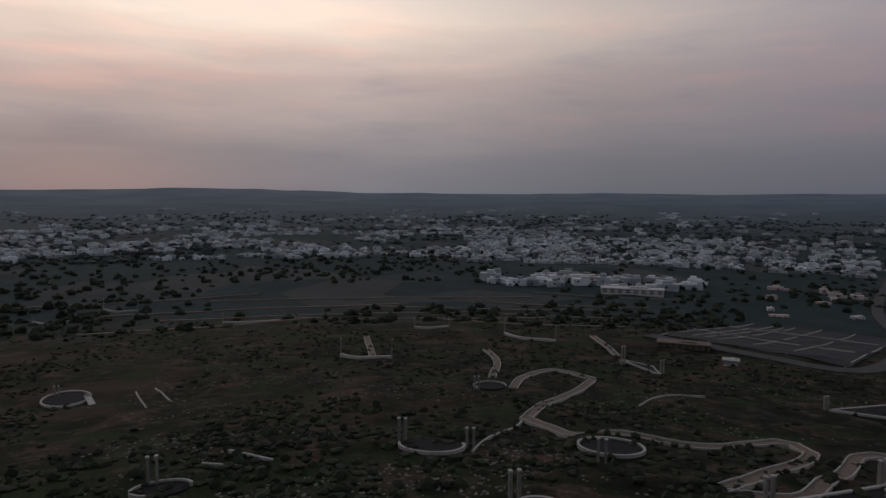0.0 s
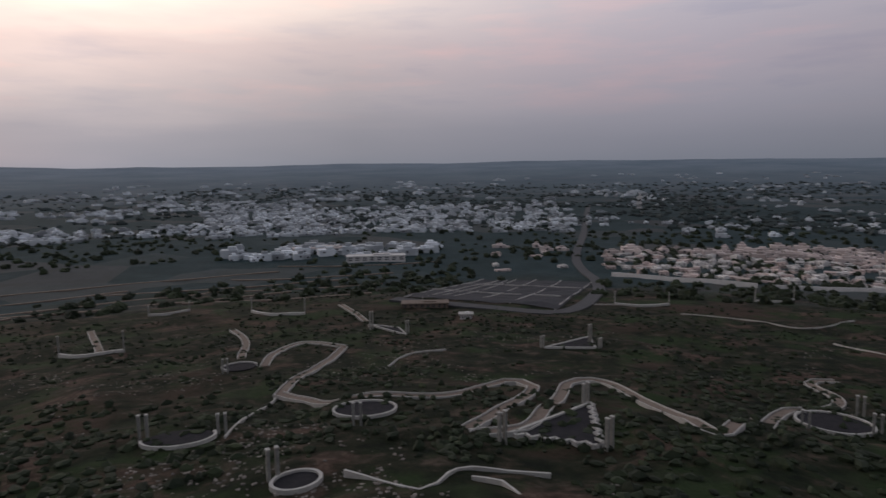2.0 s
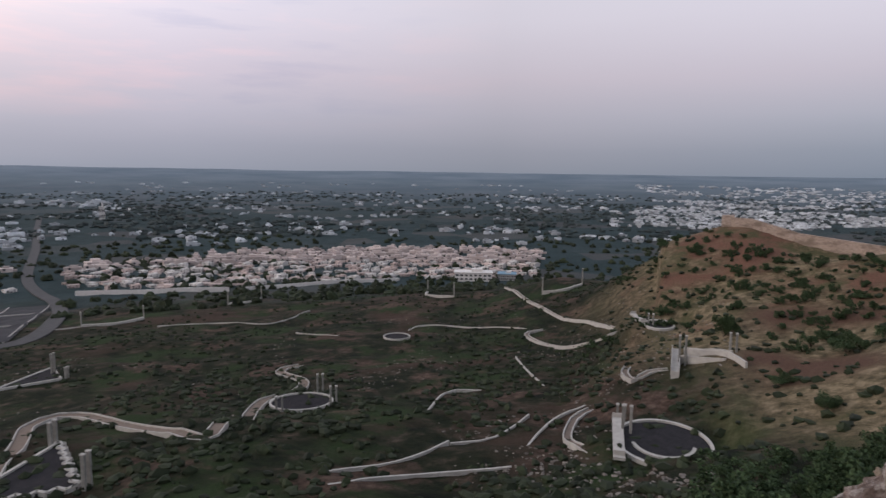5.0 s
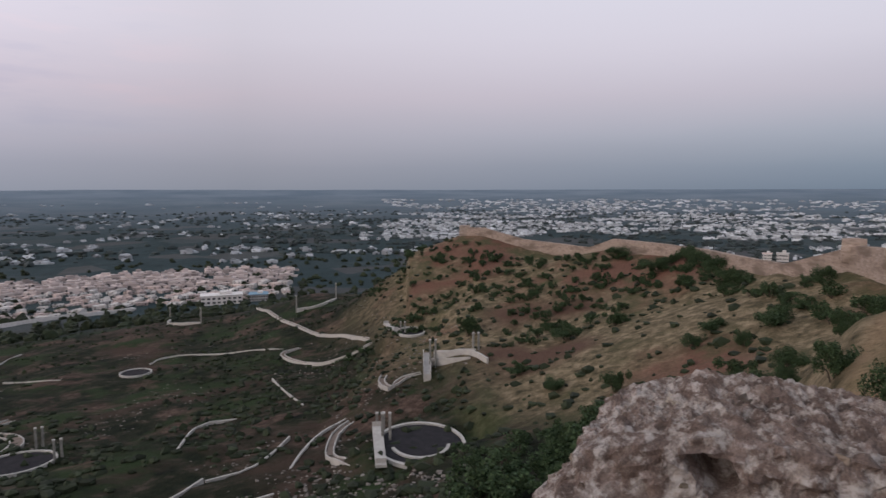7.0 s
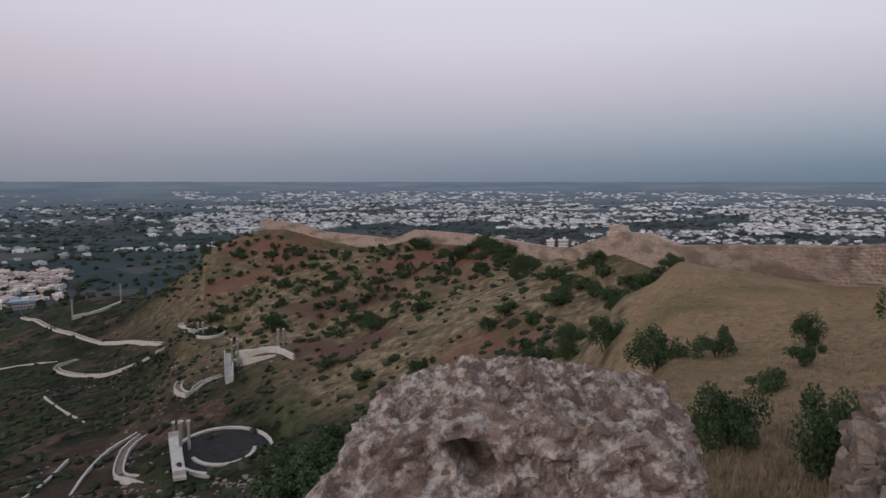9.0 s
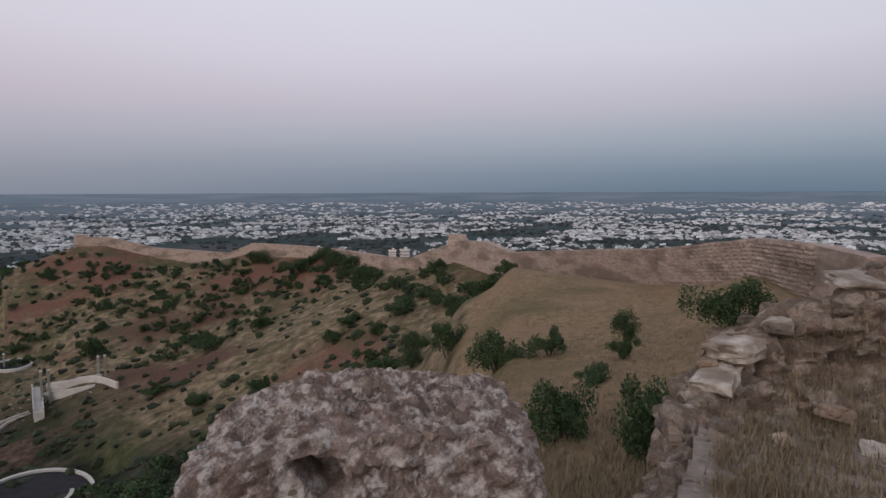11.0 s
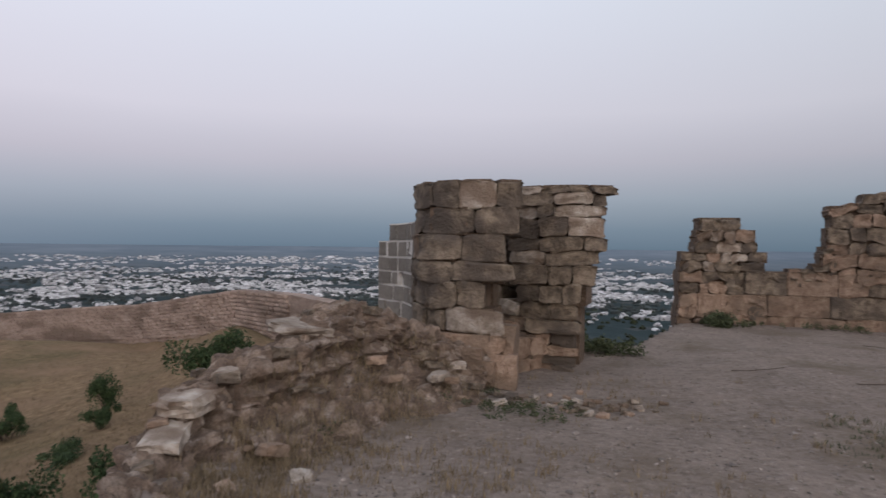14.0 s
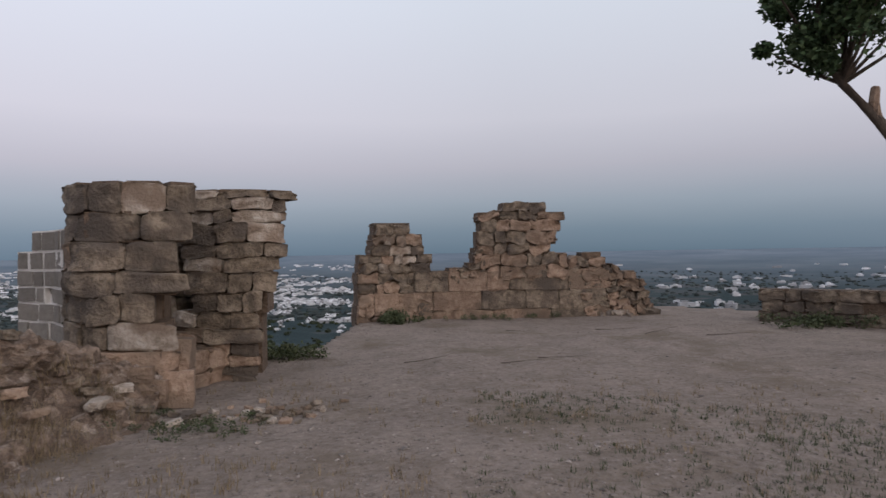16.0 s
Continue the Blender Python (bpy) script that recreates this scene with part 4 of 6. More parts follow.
def edge_wall():
    """Broken outer wall along the rim of the court: a weathered bank of mortared rubble, steep outside, sloping in to the court."""
    ob = thing("broken_rim_wall", "broken rubble wall on the court's rim with bedrock blocks and holes", "wall")
    rnd = random.Random(12)
    # plan and crest height along the rim
    ridge = ((1.45, -1.75, -1.70), (1.95, -2.62, -1.66), (2.45, -3.35, -1.62), (2.93, -4.02, -1.50), (3.14, -4.50, -1.22), (3.04, -4.90, -1.00), (2.86, -5.30, -0.92), (2.72, -5.75, -0.68),
             (2.62, -6.20, -0.55), (2.42, -6.65, -0.66), (2.18, -7.15, -0.84), (1.92, -7.55, -1.00), (1.55, -7.78, -1.10), (1.25, -7.75, -1.25))
    xy, run = fine_plan([p[:2] for p in ridge], 0.03)
    marks = [0.0]
    for p, q in zip(ridge, ridge[1:]):
        marks.append(marks[-1] + math.dist(p[:2], q[:2]))
    crest = np.interp(run, np.array(marks) * run[-1] / marks[-1], [p[2] for p in ridge])
    # pockets where stones have fallen out: share of the run, place across, width
    pockets = [(0.40, -0.05, 0.13), (0.34, 0.06, 0.11), (0.31, -0.10, 0.10), (0.275, 0.02, 0.12), (0.245, -0.08, 0.10), (0.21, 0.05, 0.12), (0.50, 0.16, 0.12), (0.585, -0.22, 0.15), (0.70, -0.24, 0.11), (0.45, 0.25, 0.1), (0.38, 0.3, 0.12), (0.64, -0.05, 0.08)]
    nc = 150
    vs = []
    n = len(run)
    for i in range(n):
        p, d = plan_at((xy, run), run[i])
        inward = np.array([d[1], -d[0]])
        t = crest[i] + 0.05 * noise.noise(Vector((run[i] * 2.3, 1, 0))) + 0.05 * noise.noise(Vector((run[i] * 6.1, 7, 0)))
        drop = t + 1.64
        sec = [(-0.75, -4.2), (-0.40, t - 0.9), (-0.28, t - 0.16), (-0.22, t - 0.03), (-0.05, t), (0.12, t - 0.01), (0.24, t - 0.05 - 0.04 * drop), (0.29, t - 0.06 - 0.46 * drop), (0.50, t - 0.05 - 0.68 * drop), (0.85, t - 0.05 - 0.88 * drop), (1.25, -1.74)]
        lens = np.concatenate([[0], np.cumsum([math.dist(a, b) if k else 0.6 for k, (a, b) in enumerate(zip(sec, sec[1:]))])])
        us = np.linspace(0, lens[-1], nc)
        offs, zs = np.interp(us, lens, [a[0] for a in sec]), np.interp(us, lens, [a[1] for a in sec])
        for c in range(nc):
            o, z = float(offs[c]), float(zs[c])
            b0, b1 = max(0, c - 2), min(nc - 1, c + 2)
            tx, tz = float(offs[b1] - offs[b0]), float(zs[b1] - zs[b0])
            ln = math.hypot(tx, tz) + 1e-6
            nx, nz = -tz / ln, tx / ln
            q = Vector((p[0] + inward[0] * o, p[1] + inward[1] * o, z))
            fade = min(1.0, max(0.0, (1.40 - o) / 0.5))
            cells, _pts = noise.voronoi(Vector((q.x * 4.2, q.y * 4.2, q.z * 7.5)) + Vector((0.35 * noise.noise(q * 5.0), 0.35 * noise.noise(q * 5.0 + Vector((9, 0, 0))), 0)))
            joint = min(1.0, (cells[1] - cells[0]) * 4.0)
            layer = noise.noise(Vector((q.x * 1.1, q.y * 1.1, q.z * 9.0))) + 0.5 * noise.noise(Vector((q.x * 2.3, q.y * 2.3, q.z * 21.0)))
            e = 0.050 * (joint - 0.6) + 0.120 * layer * min(1, 0.35 + abs(nx)) + 0.075 * noise.noise(q * 3.0) + 0.040 * noise.noise(q * 9.0) + 0.022 * noise.noise(q * 24.0)
            for ps, po, pw in pockets:
                g = math.hypot((run[i] - ps * run[-1]) * 0.8, o - po + 0.05 * noise.noise(q * 9.0)) / pw
                if g < 1.3:
                    e -= 0.20 * max(0.0, 1 - g ** 4)
            vs.append((q.x + inward[0] * nx * e * fade, q.y + inward[1] * nx * e * fade, q.z + nz * e * fade))
    fs = [(i * nc + c, (i + 1) * nc + c, (i + 1) * nc + c + 1, i * nc + c + 1) for i in range(n - 1) for c in range(nc - 1)]
    part("bank", mesh_from("bank", vs, fs, RUBBLE), ob, label="weathered mass of mortared rubble")
    # dry grass rooted on the sloping inner side
    gv, gf = [], []
    for _ in range(2600):
        i, c = rnd.randrange(8, n - 30), rnd.randrange(int(nc * 0.60), nc)
        x, y, z = vs[i * nc + c]
        if noise.noise(Vector((x * 1.6, y * 1.6, 0))) < rnd.uniform(-0.6, 0.4):
            continue
        for _k in range(5):
            a, hgt = rnd.uniform(0, 6.3), rnd.uniform(0.04, 0.14)
            ox, oy, k = x + rnd.gauss(0, 0.03), y + rnd.gauss(0, 0.03), len(gv)
            gv += [(ox - 0.004 * math.sin(a), oy + 0.004 * math.cos(a), z - 0.03), (ox + 0.004 * math.sin(a), oy - 0.004 * math.cos(a), z - 0.03), (ox + 0.5 * hgt * math.cos(a), oy + 0.5 * hgt * math.sin(a), z + hgt)]
            gf.append((k, k + 1, k + 2))
    tagged(new("bank_grass", mesh_from("bank_grass", gv, gf, STRAW)), "dry grass rooted on the rubble bank", "grass", kind="stuff")

    def on_bank(share, across, z_off, k, mat, flat=0.7, name="stone", label="", pool=BOULDERS, wide=1.35):
        s = share * run[-1]
        p, d = plan_at((xy, run), s)
        z = float(np.interp(s, run, crest))
        if across > 0.2:
            z = z - (z + 1.64) * min(0.95, 0.35 + (across - 0.2) * 0.6)
        elif across < -0.26:
            z -= (-0.26 - across) * 4
        part(name, rnd.choice(pool[mat.name]), ob, Matrix.LocRotScale((p[0] + d[1] * across, p[1] - d[0] * across, z + z_off), Euler((rnd.uniform(-0.25, 0.25), rnd.uniform(-0.25, 0.25), math.atan2(d[1], d[0]) + rnd.uniform(-0.4, 0.4))), (k * wide, k, k * flat)), label=label)
    for _ in range(80):
        on_bank(rnd.uniform(0.12, 0.97), rnd.choice((rnd.uniform(-0.42, 0.25), rnd.uniform(-0.42, 0.25), rnd.uniform(0.2, 1.0))), -0.02, rnd.uniform(0.04, 0.16), rnd.choice((STONE, STONE, RED_STONE, RED_STONE, PALE_STONE)), rnd.uniform(0.4, 0.8))
    # pale capstones left on the crest
    for share, across, z_off, k, flat, wide in ((0.40, 0.0, -0.02, 0.30, 0.45, 1.5), (0.45, 0.08, -0.01, 0.36, 0.42, 1.4), (0.615, 0.0, -0.02, 0.34, 0.26, 1.7)):
        on_bank(share, across, z_off, k, PALE_STONE, flat, "capstone", "pale weathered capstone", wide=wide)


edge_wall()


def merlon_rock():
    """The broken merlon right beside the viewpoint: a flat-topped stump of mortared rubble with a hollow in its near edge."""
    b = radians(113.5)
    centre = Vector((1.345 * math.sin(b), 1.345 * math.cos(b), 0))
    out, right = Vector((math.sin(b), math.cos(b), 0)), Vector((math.cos(b), -math.sin(b), 0)) * 1.0
    right = Vector((math.sin(b + math.pi / 2), math.cos(b + math.pi / 2), 0))
    na, nh, nt_ = 260, 110, 80
    vs, fs = [], []

    def outline(a, drop):
        ca, sa = math.cos(a), math.sin(a)
        e = (abs(ca) ** 11 + abs(sa) ** 11) ** (-1 / 11)
        wide = 0.333 + (0.08 * drop if ca < 0 else 0.05 * drop)
        deep = 0.155 + (min(0.10, 0.30 * drop) + 0.03 * drop if sa < 0 else 0.02 * drop)
        if sa < 0.3 and ca < 0.15:
            wide += 0.10 * min(1, max(0, (drop - 0.10) * 7))
            deep += 0.13 * min(1, max(0, (drop - 0.115) * 9))
        # the far edge tapers in towards the top
        taper = 1 - max(0, sa) * (0.16 if ca < 0 else 0.02)
        return ca * e * wide * taper, sa * e * deep

    def shape(u, v, z, push, k=1.0):
        p = centre + right * u + out * v + Vector((0, 0, z))
        d = noise.fractal(p * 7.0, 0.9, 2.0, 3) * 0.013 + noise.fractal(Vector((p.x, p.y, p.z * 1.8)) * 30.0 + Vector((7, 0, 0)), 0.6, 2.1, 7) * 0.013
        cells = noise.voronoi(p * 21.0 + Vector((0.4 * noise.noise(p * 30.0), 0, 0.4 * noise.noise(p * 30.0 + Vector((3, 0, 0))))))[0]
        d += min(0.22, cells[1] - cells[0]) * 0.030 - 0.012 * max(0, noise.noise(p * 17.0) - 0.15)
        return p + push * d * k

    def top_z(u, v):
        z = -0.455 + 0.035 * min(1, max(0, (v + 0.12) / 0.24)) - 0.030 * max(0, (u - 0.04) / 0.3) ** 1.3 - 0.058 * max(0, (-u - 0.08) / 0.23) ** 1.2
        hollow = 0.0
        knob = math.exp(-(((u - 0.02) / 0.026) ** 2 + ((v - 0.05) / 0.026) ** 2)) * 0.018
        return z + knob - 0.14 * hollow
    for h in range(nh):
        f = (h / (nh - 1)) ** 0.55
        for k in range(na):
            a = 2 * math.pi * k / na
            ut, vt = outline(a, 0)
            zt = top_z(ut, vt)
            z = -2.9 + (2.9 + zt) * f
            u, v = outline(a, max(0, -0.46 - z))
            round_off = 1 - 0.014 * max(0, 1 - (zt - z) / 0.035) ** 2
            jag = 0.022 * noise.noise(Vector((u * 22, z * 22, 3)))
            dent = math.exp(-(((u + 0.075 + 0.6 * (z + 0.53) + jag) / 0.036) ** 6 + ((z + 0.525 + jag) / 0.027) ** 6)) * (0.13 if math.sin(a) < -0.3 else 0)
            vs.append(tuple(shape(u * round_off, v * round_off + dent, z, (right * math.cos(a) + out * math.sin(a)), 1.2)))
    for t in range(1, nt_):
        f = 1 - t / nt_
        for k in range(na):
            a = 2 * math.pi * k / na
            u, v = outline(a, 0)
            u, v = u * f * 0.965, v * f * 0.965
            vs.append(tuple(shape(u, v, top_z(u, v), Vector((0, 0, 1)))))
    vs.append(tuple(centre + Vector((0, 0, top_z(0, 0)))))
    total = nh + nt_ - 1
    for h in range(total - 1):
        for k in range(na):
            fs.append((h * na + k, (h + 1) * na + k, (h + 1) * na + (k + 1) % na, h * na + (k + 1) % na))
    for k in range(na):
        fs.append(((total - 1) * na + k, len(vs) - 1, (total - 1) * na + (k + 1) % na))
    ob = thing("broken_merlon", "rough lichen-spotted broken merlon of mortared rubble with a hollow", "merlon")
    part("body", mesh_from("body", vs, fs, ROCK), ob)
    rn = random.Random(71)
    for _ in range(60):
        a = rn.uniform(math.pi, 2 * math.pi) if rn.random() < 0.6 else rn.uniform(0, math.pi)
        if rn.random() < 0.55:
            u, v = outline(a, 0)
            f = rn.uniform(0.15, 0.95)
            u, v, = u * f, v * f
            z = top_z(u, v) - 0.006
        else:
            z = rn.uniform(-0.9, -0.52)
            u, v = outline(a, -0.46 - z)
        s = rn.uniform(0.008, 0.022)
        p = centre + right * u + out * v + Vector((0, 0, z))
        part("embedded_stone", rn.choice(BOULDERS[rn.choice((PALE_STONE, STONE)).name]), ob, Matrix.LocRotScale(p, Euler((rn.uniform(-0.5, 0.5), rn.uniform(-0.5, 0.5), rn.uniform(0, 6.3))), (s * 1.5, s * 1.2, s * 0.7)))
    return ob


merlon_rock()

low = thing("low_stone_wall", "low dark stone wall at the edge of the court", "wall")
fitted_masonry(low, [polar(218.2, 16.3), polar(228, 16.0), polar(238, 15.5)], -1.72, lambda s: -0.98, lambda z: 0.0, lambda z: 5.4, 0.2, 0.5, 0.5, lambda s, z, r: STONE, random.Random(41), worn=0.06)


# ---- the fort wall along the ridge ----

def fort_wall():
    ob = thing("wall_ridge", "long pinkish stone fort wall climbing along the ridge", "fort wall", kind="structure")
    base = [(*polar(b, r), r * math.tan(radians(e))) for b, r, e in FORT_LINE]
    pts = []
    for (x0, y0, z0), (x1, y1, z1) in zip(base, base[1:]):
        n = max(2, int(math.hypot(x1 - x0, y1 - y0) / 2.0))
        pts += [(x0 + (x1 - x0) * i / n, y0 + (y1 - y0) * i / n, z0 + (z1 - z0) * i / n) for i in range(n)]
    pts.append(base[-1])
    vs, fs = [], []
    for i, (x, y, zt) in enumerate(pts):
        a, b = pts[max(0, i - 1)], pts[min(len(pts) - 1, i + 1)]
        d = Vector((b[0] - a[0], b[1] - a[1], 0)).normalized()
        nrm = Vector((d.y, -d.x, 0)) * 0.75
        zt += 0.10 * noise.noise(Vector((i * 0.7, 0, 0)))
        zb = gz(x, y) - 6
        for s, z in ((1, zb), (1.0, zt), (-1.0, zt), (-1, zb)):
            vs.append((x + nrm.x * s, y + nrm.y * s, z))
    for i in range(len(pts) - 1):
        for k in range(3):
            fs.append((i * 4 + k, i * 4 + k + 1, i * 4 + 5 + k, i * 4 + 4 + k))
    fs += [(0, 1, 2, 3), (len(vs) - 1, len(vs) - 2, len(vs) - 3, len(vs) - 4)]
    part("wall_body", mesh_from("wall_body", vs, fs, FORT), ob)
    # two watch stubs on the wall
    for b, r, zt, s in ((91.3, 290, -16.0, (5.0, 4.0, 7.0)), (122.0, 152, -9.9, (4.5, 3.5, 5.0))):
        x, y = polar(b, r)
        me = rough_block("turret", FORT, int(r), 0.02, 0.05, 0.02)
        part("turret", me, ob, Matrix.LocRotScale((x, y, zt - s[2] / 2), Euler((0, 0, radians(-b))), s))
    # coursed stones on the stretch nearest the hilltop
    pool = [rough_block("ashlar", FORT, 300 + i, 0.025, 0.05, 0.02) for i in range(5)]
    rnd = random.Random(77)
    line = [(x, y, z) for x, y, z in base[-7:-1]][::-1]
    count, rest = 0, []
    for (x0, y0, z0), (x1, y1, z1) in zip(line, line[1:]):
        d = math.hypot(x1 - x0, y1 - y0)
        a = math.atan2(y1 - y0, x1 - x0)
        nx, ny = math.sin(a), -math.cos(a)
        if nx * x0 + ny * y0 > 0:
            nx, ny = -nx, -ny
        for c in range(11):
            s = rnd.uniform(-0.5, 0.3)
            while s < d - 0.3:
                w = rnd.uniform(0.7, 1.6)
                f = (s + w / 2) / d
                h = 0.30 + rnd.uniform(-0.03, 0.03)
                spot = (x0 + (x1 - x0) * f + nx * 0.70, y0 + (y1 - y0) * f + ny * 0.70, z0 + (z1 - z0) * f - 0.24 - c * 0.41)
                size = (w - 0.10, 0.42 + rnd.uniform(0, 0.16), h)
                if count < 300:
                    part("ashlar", rnd.choice(pool), ob, Matrix.LocRotScale(spot, Euler((0, 0, a)), size))
                    count += 1
                else:
                    rest.append((*spot, *size, a))
                s += w
    box_v = [(x, y, z) for x in (-0.5, 0.5) for y in (-0.5, 0.5) for z in (-0.5, 0.5)]
    box_f = [(0, 1, 3, 2), (4, 6, 7, 5), (0, 4, 5, 1), (2, 3, 7, 6), (0, 2, 6, 4), (1, 5, 7, 3)]
    tagged(part("far_ashlars", scatter_mesh("far_ashlars", box_v, box_f, rest, FORT), ob), kind="stuff")
    return ob


fort_wall()


# ---- memorial garden on the north slope: check-dam pools, pylons, walkways ----
def drape(pts, step=3.0):
    """A smooth line through plan points, sampled at even steps."""
    P = [Vector((*p, 0)) for p in pts]
    P = [P[0] * 2 - P[1]] + P + [P[-1] * 2 - P[-2]]
    out = []
    for i in range(1, len(P) - 2):
        n = max(2, int((P[i + 1] - P[i]).length / step))
        for k in range(n):
            t = k / n
            a, b, c, d = P[i - 1], P[i], P[i + 1], P[i + 2]
            out.append(0.5 * ((2 * b) + (c - a) * t + (2 * a - 5 * b + 4 * c - d) * t * t + (3 * b - a - 3 * c + d) * t ** 3))
    out.append(P[-2])
    return [(p.x, p.y) for p in out]


def ribbon(name, line, offset, width, z_low, z_high, mat):
    """A solid strip of given width along a plan line, riding on the ground."""
    vs, fs = [], []
    z_line = [gz(x, y) for x, y in line]
    z_line = [sum(z_line[max(0, i - 2):i + 3]) / len(z_line[max(0, i - 2):i + 3]) for i in range(len(line))]
    for i, (x, y) in enumerate(line):
        a, b = line[max(0, i - 1)], line[min(len(line) - 1, i + 1)]
        d = Vector((b[0] - a[0], b[1] - a[1])).normalized()
        nx, ny = d.y, -d.x
        for o, z in ((-0.5, z_low), (-0.5, z_high), (0.5, z_high), (0.5, z_low)):
            k = offset + o * width
            vs.append((x + nx * k, y + ny * k, z_line[i] + z))
    for i in range(len(line) - 1):
        for k in range(4):
            fs.append((i * 4 + k, i * 4 + (k + 1) % 4, i * 4 + 4 + (k + 1) % 4, i * 4 + 4 + k))
    fs += [(3, 2, 1, 0), (len(vs) - 4, len(vs) - 3, len(vs) - 2, len(vs) - 1)]
    return mesh_from(name, vs, fs, mat)


def walkway(pts, width=2.6, label="winding tan paved garden walkway with pale parapets"):
    ob = thing("garden_walkway", label, "walkway", group="garden walkways")
    line = drape(pts)
    part("deck", ribbon("deck", line, 0, width, -1.2, 0.40, PAVING), ob)
    for s in (-1, 1):
        part("parapet", ribbon("parapet", line, s * (width / 2 + 0.18), 0.26, -1.2, 0.75, CONCRETE), ob, label="pale concrete parapet")


def low_wall(pts, width=0.4, high=0.5):
    ob = thing("garden_wall", "thin pale concrete wall snaking through the scrub", "wall", group="garden walls")
    part("wall_body", ribbon("wall_body", drape(pts), 0, width, -1.2, high, CONCRETE), ob)


for pts in (((22, 168), (36, 198), (57, 240)), ((58, 243), (44, 258), (31, 241), (25, 223)), ((22, 167.7), (27.3, 155.7), (32, 144), (44, 140), (61, 138.5), (80.4, 151.4), (83.5, 143), (75.7, 129.7), (59.3, 114.3), (47, 105.3)),
            ((48, 104), (58.8, 103.1), (67.2, 109.6), (82, 126), (96.9, 144.1), (106, 141.8), (101.1, 120.9), (95, 98), (92.3, 87.9), (100.8, 91.4)), ((184.9, 130.8), (174.5, 131.8), (157.7, 110.5), (140, 105), (126.5, 102.2), (109.1, 91.8)), ((22, 323), (25, 291), (19, 242)),
            ((-44, 367), (-33, 297)), ((87, 369), (85, 308))):
    walkway(pts, 2.6)
for pts in (((395, 120), (330, 90), (290, 67), (262, 45), (230, 29)), ((264, 63), (255, 68), (235, 53), (227, 42), (222, 30), (226, 25)), ((171.4, 18.1), (165.2, 18.2), (157.4, 15.2), (161.3, 12), (162.8, 7.7)), ((144.6, 23), (136.9, 25.3), (120, 23.3), (108.5, 16.9))):
    walkway(pts, 1.2, "curving pale garden path on the slope")
for pts in (((22, 168), (6, 125)), ((115, 30), (138, 30), (149, 25)), ((84, 59), (97, 49), (112, 45)), ((80, 52), (92, 43), (101, 29)), ((21, 91), (29, 80), (35, 84), (40, 86), (51, 81)), ((38, 82), (41, 78), (41, 71)),
            ((215, 61), (187, 48), (174, 41)), ((132, 59), (162, 66), (169, 58)), ((252, 269), (266, 243), (268, 207), (310, 212)), ((269, 129), (281, 126), (280, 97), (267, 70)), ((224, 314), (252, 296)), ((247, 177), (242, 151)),
            ((-42, 123), (-32, 118)), ((-45, 117), (-38, 116)), ((-110, 226), (-92, 195)), ((-107, 235), (-89, 207)), ((139, 36), (120, 38), (113, 45)), ((60, 196), (75, 215), (90, 216))):
    low_wall(pts)

PYLON = box_mesh("pylon", (0.5, 0.7, 1.0), STEELGREY, 0.04)
CAP = box_mesh("cap", (0.62, 0.85, 0.25), CONCRETE, 0.03)


def pylons(owner, x, y, h, pair=True, turn=0.0):
    z = gz(x, y)
    for k in ((-0.7, 0.7) if pair else (0,)):
        px, py = x + k * math.cos(turn), y + k * math.sin(turn)
        p = part("pylon", PYLON, owner, Matrix.LocRotScale((px, py, z + h / 2 - 1), Euler((0, 0, turn)), (1, 1, h + 2)))
        part("cap", CAP, p, Matrix.LocRotScale((0, 0, 0.5), None, (1, 1, 1 / (h + 2))))


def ring_wall(name, cx, cy, r0, r1, z0, z1, mat, a0=0.0, a1=2 * math.pi, squash=1.0, turn=0.0, n=56):
    vs, fs = [], []
    for i in range(n + 1):
        a = a0 + (a1 - a0) * i / n
        for r, z in ((r0, z0), (r0, z1), (r1, z1), (r1, z0)):
            u, v = r * math.cos(a), r * math.sin(a) * squash
            vs.append((cx + u * math.cos(turn) - v * math.sin(turn), cy + u * math.sin(turn) + v * math.cos(turn), z))
    for i in range(n):
        for k in range(4):
            fs.append((i * 4 + k, i * 4 + 4 + k, i * 4 + 4 + (k + 1) % 4, i * 4 + (k + 1) % 4))
    fs += [(0, 1, 2, 3), (n * 4 + 3, n * 4 + 2, n * 4 + 1, n * 4)]
    return mesh_from(name, vs, fs, mat)


